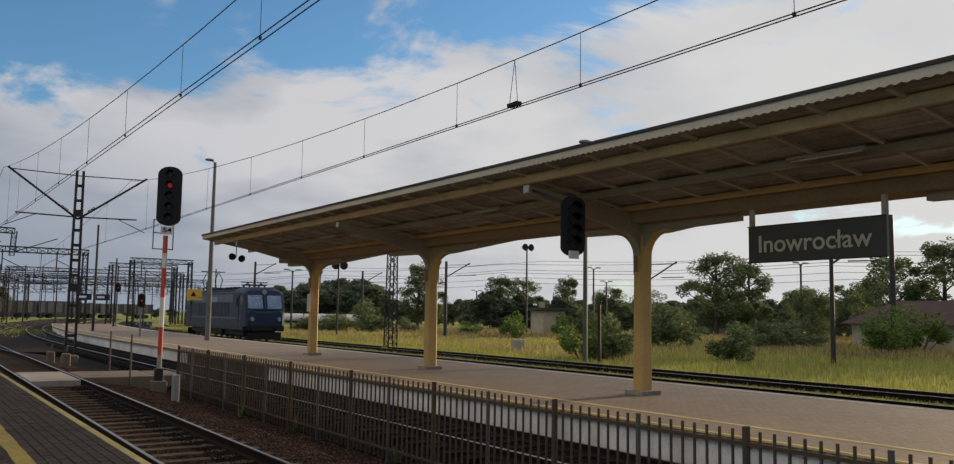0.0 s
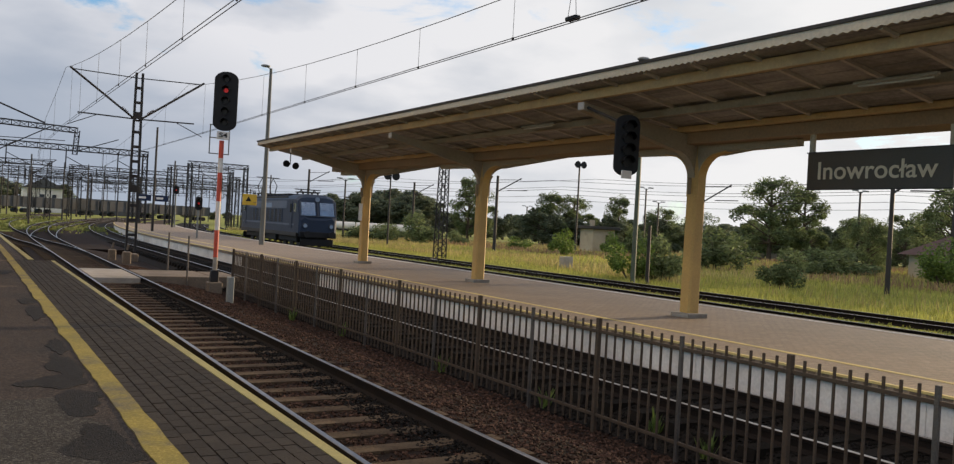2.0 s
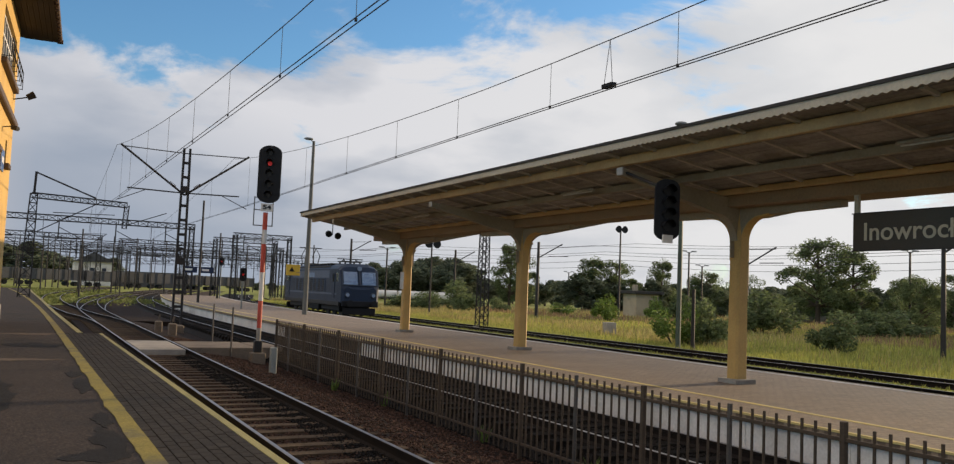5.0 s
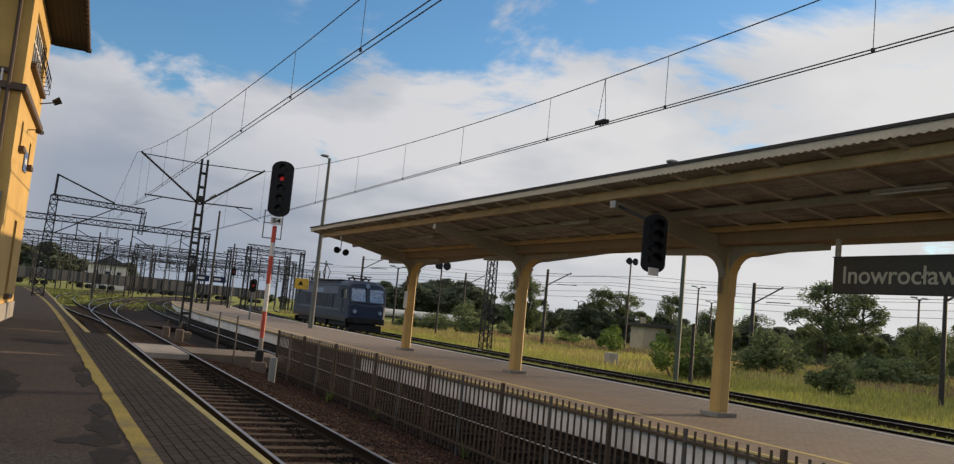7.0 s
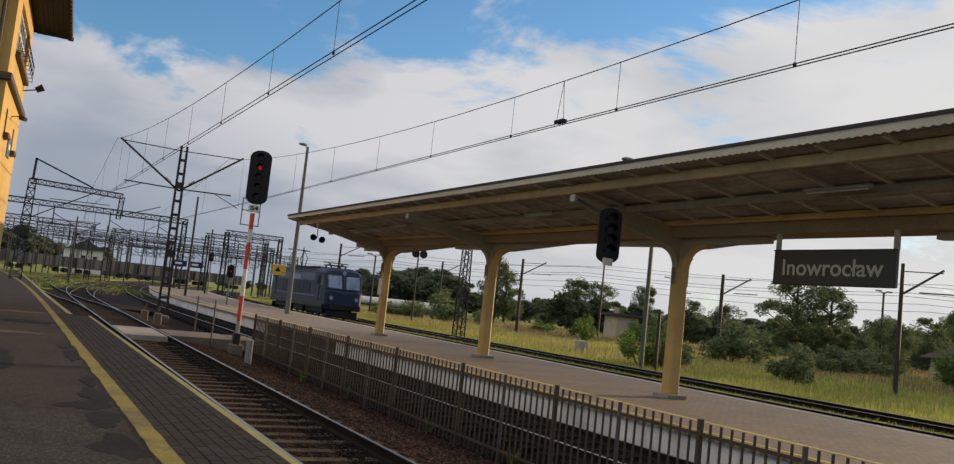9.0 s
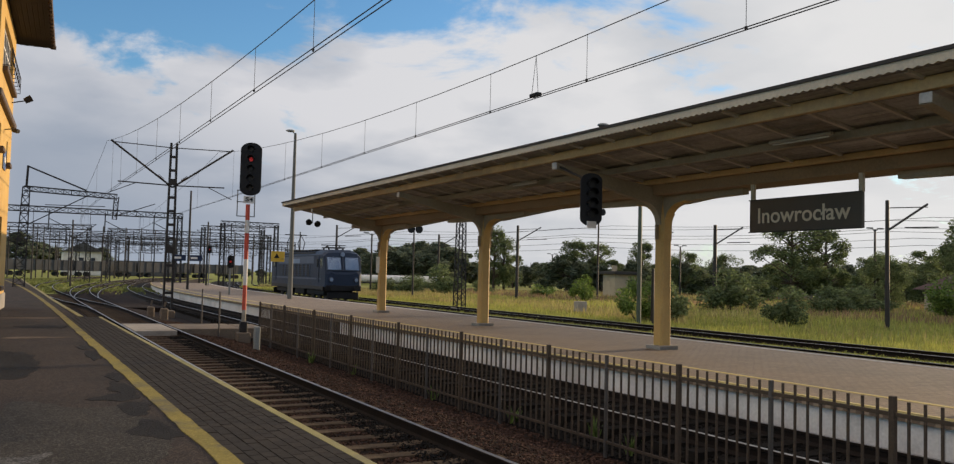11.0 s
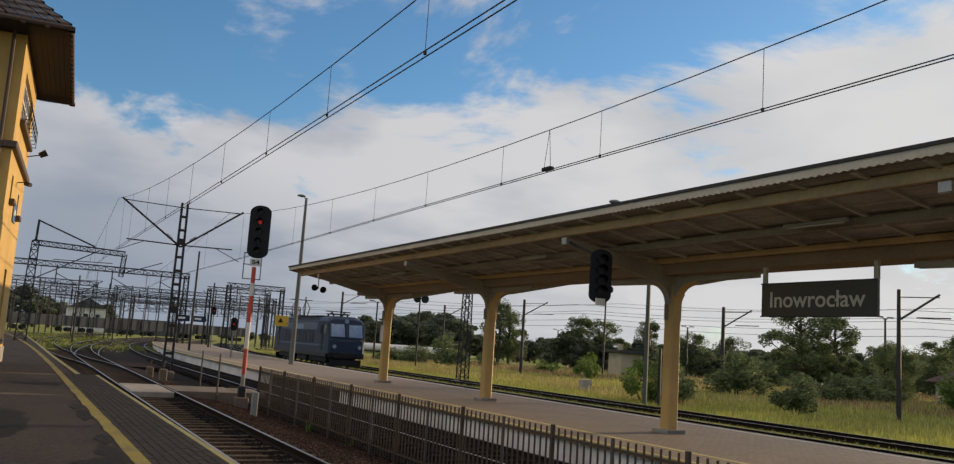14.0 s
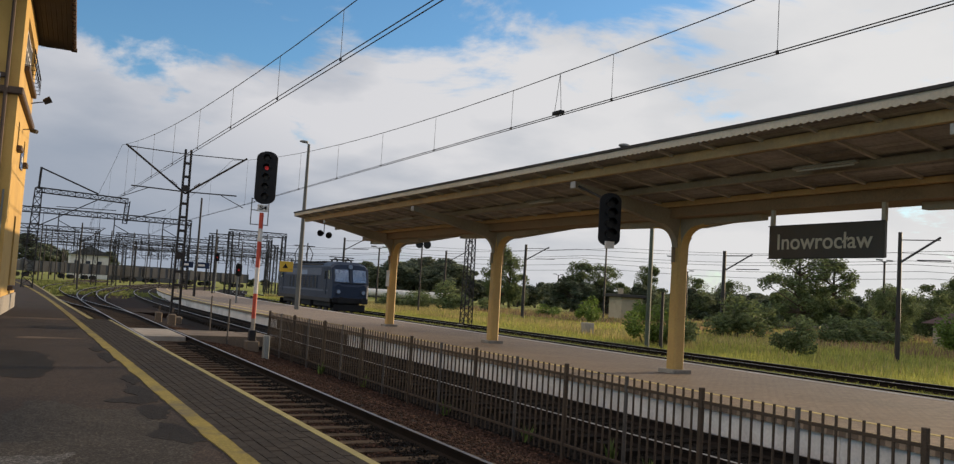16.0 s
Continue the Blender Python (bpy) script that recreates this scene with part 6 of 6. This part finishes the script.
field_pole(69.8, 40, 7.2, "slim lamp pole far across the meadow", "lamp")
field_pole(30.5, 62, 6.2, "pole with pair of horn loudspeakers", "horn", r=0.1)
lt = thing("lattice_tower", "slender dark lattice tower beside the track", "tower", at=(22.3, 35.5, -0.5))
bm = bm_new(); lattice(bm, (22.35, 35.5, -0.6), (22.35, 35.5, 7.6), 0.62, 0.42, 20, 0.06); part("lattice", bm, M_darksteel, lt)
bm = bm_new(); box(bm, 21.9, 22.8, 35.05, 35.95, -0.75, -0.42, 0.04); part("foot", bm, M_concrete, lt)
for k, (z, y0) in enumerate(((6.6, 70), (6.1, 70), (5.4, 70), (7.1, 72), (4.9, 64), (5.8, 50))):
    bm = bm_new()
    ring6 = [(0.018 * math.cos(a * math.pi / 3), 0.018 * math.sin(a * math.pi / 3)) for a in range(6)]
    sweep(bm, [(18 + (y0 - y) * 0.34 + 20 + k * 1.5, y, z - 0.4 * math.sin(math.pi * (((y + 30) / 28) % 1))) for y in ys(-30, 130, 4)], ring6)
    solid("field_wire", bm, M_wire, "thin overhead wire across the meadow", "wire", "field wires")

# ---- vegetation ----
def leaf_cloud(bm, rr, centres, n, size, flat=0.8):
    for i in range(n):
        c, r = rr.choice(centres)
        d = Vector((rr.gauss(0, 1), rr.gauss(0, 1), rr.gauss(0, 1) * flat))
        d.normalize()
        p = Vector(c) + d * r * rr.random() ** 0.35
        s = size * rr.uniform(0.6, 1.4)
        u = Vector((rr.uniform(-1, 1), rr.uniform(-1, 1), rr.uniform(-0.6, 0.6))).normalized()
        w = u.orthogonal().normalized()
        w.rotate(Matrix.Rotation(rr.uniform(0, 6.28), 3, u))
        bm.faces.new([bm.verts.new(q) for q in (p - u * s, p + w * s * 0.45, p + u * s, p - w * s * 0.45)])
def tree(seed, h, spread, leaves, size, mt=None, trunk=0.28):
    """A tree of height h: tapered trunk, limbs, and a crown of many small leaf clumps with gaps."""
    rr = random.Random(seed)
    t = thing("tree", "broad leafy tree with dark green crown", "tree", "meadow trees")
    bm = bm_new()
    bar(bm, (0, 0, -0.3), (0.1, 0, h * 0.45), h * 0.022 + 0.05, sides=8, taper=0.65)
    bar(bm, (0.1, 0, h * 0.45), (0, 0.1, h * 0.9), h * 0.015 + 0.03, sides=6, taper=0.3)
    cs = []
    for i in range(40):
        k = rr.uniform(trunk, 0.95)
        an = rr.uniform(0, 6.28)
        reach = spread * (0.45 + 0.55 * math.sin(math.pi * min(1, (k - trunk + 0.15) / (1.05 - trunk)))) * rr.uniform(0.45, 1.0)
        e = Vector((reach * math.cos(an), reach * math.sin(an), h * k))
        b = Vector((0.05, 0, max(h * 0.2, h * k - reach * 0.7)))
        bar(bm, b, e, 0.05 + h * 0.004, sides=5, taper=0.3)
        cs.append((e, spread * rr.uniform(0.16, 0.38)))
    part("trunk", bm, M_bark, t)
    bm = bm_new()
    leaf_cloud(bm, rr, cs, leaves, size)
    part("crown", bm, mt or M_leaf, t)
    return t
def bush(seed, h, w, leaves, size, mt, label):
    rr = random.Random(seed)
    t = thing("bush", label, "bush", "meadow bushes")
    bm = bm_new()
    cs = []
    for i in range(9):
        an = rr.uniform(0, 6.28)
        k = rr.uniform(0.25, 0.85)
        e = Vector((w * 0.5 * rr.random() * math.cos(an), w * 0.5 * rr.random() * math.sin(an), h * k))
        bar(bm, (e.x * 0.3, e.y * 0.3, -0.2), e, 0.03, sides=5, taper=0.4)
        cs.append((e, w * rr.uniform(0.16, 0.28)))
    part("stem", bm, M_bark, t)
    bm = bm_new(); leaf_cloud(bm, rr, cs, leaves, size, 1.0)
    part("crown", bm, mt, t)
    return t
G0 = -0.60
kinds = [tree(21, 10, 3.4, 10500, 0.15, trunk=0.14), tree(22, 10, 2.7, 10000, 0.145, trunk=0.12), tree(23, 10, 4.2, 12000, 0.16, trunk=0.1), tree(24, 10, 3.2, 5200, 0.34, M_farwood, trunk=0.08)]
spots = [  # kind, x, y, height, width factor
    (0, 87, 66, 11.8, 1.15), (1, 91, 64, 10.2, 1.2), (2, 70, 39, 5.6, 1.0), (0, 77, 35, 9.4, 1.1), (1, 80, 31.5, 10.4, 1.1), (0, 83, 25.5, 12.0, 1.25), (2, 86, 18, 12.0, 1.1), (0, 90, 23, 12.4, 1.2), (1, 84, 21, 11.4, 1.3), (2, 92, 12, 12, 1.1), (1, 73, 43, 5.4, 1.3),
    (1, 74, 98, 8.6, 1.2), (0, 80, 100, 8.8, 1.2), (1, 86, 96, 8.8, 1.1), (2, 88, 88, 7.0, 1.2), (0, 100, 92, 7.4, 1.2), (2, 108, 88, 6.4, 1.3),
    (1, 65, 108, 10.6, 0.95), (0, 67.5, 109, 9.6, 0.9),
    (2, 116, 84, 7.6, 1.3), (1, 110, 70, 7.2, 1.3), (2, 104, 58, 7.5, 1.2), (0, 98, 50, 8, 1.2)]
used = set()
for k, x, y, h, wf in spots:
    s = h / 10
    m = Matrix.Translation((x, y, G0)) @ Matrix.Rotation(x * 1.7 + y, 4, "Z") @ Matrix.Diagonal((s * wf, s * wf, s, 1))
    if k not in used:
        used.add(k); kinds[k].matrix_basis = m
        base = kinds[k]
    else:
        o = copy_thing(kinds[k], m); o.matrix_basis = m
rt = random.Random(5)
first = True
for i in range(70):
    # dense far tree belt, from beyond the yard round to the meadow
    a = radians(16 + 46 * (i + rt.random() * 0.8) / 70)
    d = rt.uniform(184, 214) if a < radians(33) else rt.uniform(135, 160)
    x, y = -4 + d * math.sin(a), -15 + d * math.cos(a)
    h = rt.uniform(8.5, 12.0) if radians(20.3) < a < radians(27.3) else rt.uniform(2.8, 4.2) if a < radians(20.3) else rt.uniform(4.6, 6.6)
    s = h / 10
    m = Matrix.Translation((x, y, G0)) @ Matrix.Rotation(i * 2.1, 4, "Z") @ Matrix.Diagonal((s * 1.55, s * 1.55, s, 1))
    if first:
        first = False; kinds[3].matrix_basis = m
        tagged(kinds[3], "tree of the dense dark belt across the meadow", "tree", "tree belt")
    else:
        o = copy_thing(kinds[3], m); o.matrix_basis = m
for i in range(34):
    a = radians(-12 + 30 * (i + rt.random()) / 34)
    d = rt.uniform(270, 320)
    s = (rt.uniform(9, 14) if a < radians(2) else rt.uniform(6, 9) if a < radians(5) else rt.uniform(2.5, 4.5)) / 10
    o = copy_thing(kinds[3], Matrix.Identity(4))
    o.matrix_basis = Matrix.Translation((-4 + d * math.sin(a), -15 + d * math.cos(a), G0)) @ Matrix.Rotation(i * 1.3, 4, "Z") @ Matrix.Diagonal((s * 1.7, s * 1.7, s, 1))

b1 = bush(31, 2.2, 2.4, 2600, 0.09, M_leaf2, "bright green young bush in the meadow")
b1.matrix_basis = Matrix.Translation((44, 52, G0)) @ Matrix.Diagonal((1.1, 1.1, 1.2, 1))
b2 = bush(32, 2.2, 2.6, 2800, 0.10, M_leaf, "dark green rounded shrub in the tall grass")
b2.matrix_basis = Matrix.Translation((32.8, 17, G0)) @ Matrix.Diagonal((0.95, 0.95, 0.95, 1))
for o0, x, y, s, sz in ((b2, 45.3, 34, 1.7, 1.5), (b2, 27.6, 20, 1.05, 1.1), (b1, 26.0, 20.4, 1.0, 1.0), (b2, 41, 76, 1.9, 1.6), (b2, 52, 30, 1.5, 1.0), (b2, 60, 34, 2.2, 0.9), (b1, 59.5, 22.6, 1.7, 1.6), (b1, 52, 20, 1.5, 1.5), (b1, 58, 14, 2.2, 2.0), (b2, 62, 36, 1.4, 1.0), (b2, 38, 80, 1.5, 0.9), (b2, 47, 78, 1.3, 0.8), (b2, 65, 66, 1.8, 1.5), (b1, 56, 60, 1.2, 1.2), (b2, 36.5, 84, 1.4, 0.8), (b1, 49, 68, 1.3, 0.7), (b2, 74, 60, 2.0, 1.4), (b2, 48, 100, 2.0, 1.0)):
    m = Matrix.Translation((x, y, G0)) @ Matrix.Rotation(x, 4, "Z") @ Matrix.Diagonal((s, s, sz, 1))
    o = copy_thing(o0, m); o.matrix_basis = m

def grass(name, count, area, hmin, hmax, mt, label, wid=0.02, seed=1, patch=None):
    rr = random.Random(seed)
    vs, fs = [], []
    x0, x1, y0, y1 = area
    n = 0
    while n < count:
        k = rr.random()
        x = x0 + (x1 - x0) * k ** 1.6
        y = y0 + (y1 - y0) * rr.random()
        if patch and noise.noise((x * 0.09, y * 0.09, patch)) < 0.02:
            if rr.random() < 0.85:
                continue
        far = 1 + max(0, (math.hypot(x + 4, y + 15) - 35) / 40)
        h = rr.uniform(hmin, hmax)
        w = wid * far * rr.uniform(0.7, 1.4)
        an = rr.uniform(0, 6.28)
        lean = rr.uniform(0.05, 0.45) * h
        la2 = rr.uniform(0, 6.28)
        dx, dy = math.cos(an) * w, math.sin(an) * w
        lx, ly = math.cos(la2) * lean, math.sin(la2) * lean
        b = len(vs)
        z = G0 + 0.0
        vs += [(x - dx, y - dy, z), (x + dx, y + dy, z), (x + lx * 0.4 + dx * 0.7, y + ly * 0.4 + dy * 0.7, z + h * 0.6), (x + lx * 0.4 - dx * 0.7, y + ly * 0.4 - dy * 0.7, z + h * 0.6), (x + lx, y + ly, z + h)]
        fs += [(b, b + 1, b + 2, b + 3), (b + 3, b + 2, b + 4)]
        n += 1
    me = bpy.data.meshes.new(name)
    me.from_pydata(vs, [], fs)
    me.materials.append(mt)
    return tagged(new(name, me), label, "grass", kind="stuff")
M_dock = mat("dry_weeds_reddish", (0.30, 0.20, 0.12), (0.22, 0.15, 0.085), rough=0.9, fine=1.5, broad=0.15, bump=0, per_island=0.35, trans=0.4)
grass("meadow_grass", 190000, (22.2, 85, -12, 100), 0.08, 0.36, M_grass, "rough green meadow grass behind the tracks", 0.015, 1)
grass("dry_grass", 34000, (26, 95, -12, 105), 0.25, 0.65, M_straw, "dry straw-coloured grass in patches", 0.014, 2, 3.3)
grass("dry_weeds", 7000, (44, 95, -8, 100), 0.35, 0.75, M_dock, "reddish-brown dry weeds standing in patches", 0.02, 6, 7.7)
grass("verge_grass", 22000, (18.8, 23, -12, 75), 0.05, 0.2, M_grass, "short grass along the track edge", 0.02, 3)
M_yardgrass = mat("yard_grass_dull", (0.20, 0.22, 0.065), (0.13, 0.15, 0.045), rough=0.85, fine=1.5, broad=0.15, bump=0, per_island=0.35, trans=0.4)
grass("yard_grass", 9000, (-12, 9, 62, 150), 0.1, 0.3, M_yardgrass, "short green grass between the yard tracks", 0.05, 4, 1.1)

# weeds in the ballast
for i, (x, y) in enumerate(((3.35, -1.2), (3.4, -4.3), (3.3, 3.4), (3.6, -6.4), (3.1, 6.2), (13.75, 0.6), (13.8, 5.5), (13.75, -2.4), (3.5, -7.4))):
    rr = random.Random(50 + i)
    bm = bm_new()
    for j in range(22):
        an, ln = rr.uniform(0, 6.28), rr.uniform(0.1, 0.34)
        p = Vector((x + rr.uniform(-0.06, 0.06), y + rr.uniform(-0.06, 0.06), bed_z(x) if x < 6 else BED))
        q = p + Vector((math.cos(an) * ln * 0.5, math.sin(an) * ln * 0.5, ln))
        s = Vector((-math.sin(an), math.cos(an), 0)) * 0.012
        bm.faces.new([bm.verts.new(v) for v in (p - s, p + s, (p + q) / 2 + s * 1.3, q, (p + q) / 2 - s * 1.3)])
    solid("weed", bm, M_leaf2, "small green weed growing in the ballast", "weed", "ballast weeds")

# ---- paving blocks of the near platform, last ----
PW, PL = 0.1125, 0.21
bm = bm_new(); box(bm, -PW / 2 + 0.004, PW / 2 - 0.004, -PL / 2 + 0.004, PL / 2 - 0.004, -0.03, 0.0, 0.004); pav = mesh_of("paving_block", bm, M_paver)
count = 0
vs, fs = [], []
cols_n = 8
x_first = -2.60
for r in range(int((12.1 + 26.6) / PL)):
    for c in range(cols_n):
        y = -26.6 + (r + 0.5) * PL + (PL / 2 if c % 2 else 0)
        x = x_first + (c + 0.5) * PW + skew(y)
        if y > 12.1:
            continue
        z = P1 - 0.002 + random.uniform(-0.003, 0.002)
        if -8.2 < y < -0.4 and count < 300:
            put("paving_block", pav, plat_edge, x, y, z)
            count += 1
        else:
            b = len(vs)
            hx, hy = PW / 2 - 0.005, PL / 2 - 0.005
            vs += [(x - hx, y - hy, z), (x + hx, y - hy, z), (x + hx, y + hy, z), (x - hx, y + hy, z), (x - hx, y - hy, z - 0.03), (x + hx, y - hy, z - 0.03), (x + hx, y + hy, z - 0.03), (x - hx, y + hy, z - 0.03)]
            fs += [(b, b + 1, b + 2, b + 3), (b, b + 4, b + 5, b + 1), (b + 1, b + 5, b + 6, b + 2), (b + 2, b + 6, b + 7, b + 3), (b + 3, b + 7, b + 4, b)]
me = bpy.data.meshes.new("paving_blocks")
me.from_pydata(vs, [], fs)
me.materials.append(M_paver_far)
o = part("paving_blocks", me, None, plat_edge)
o["kind"] = "stuff"
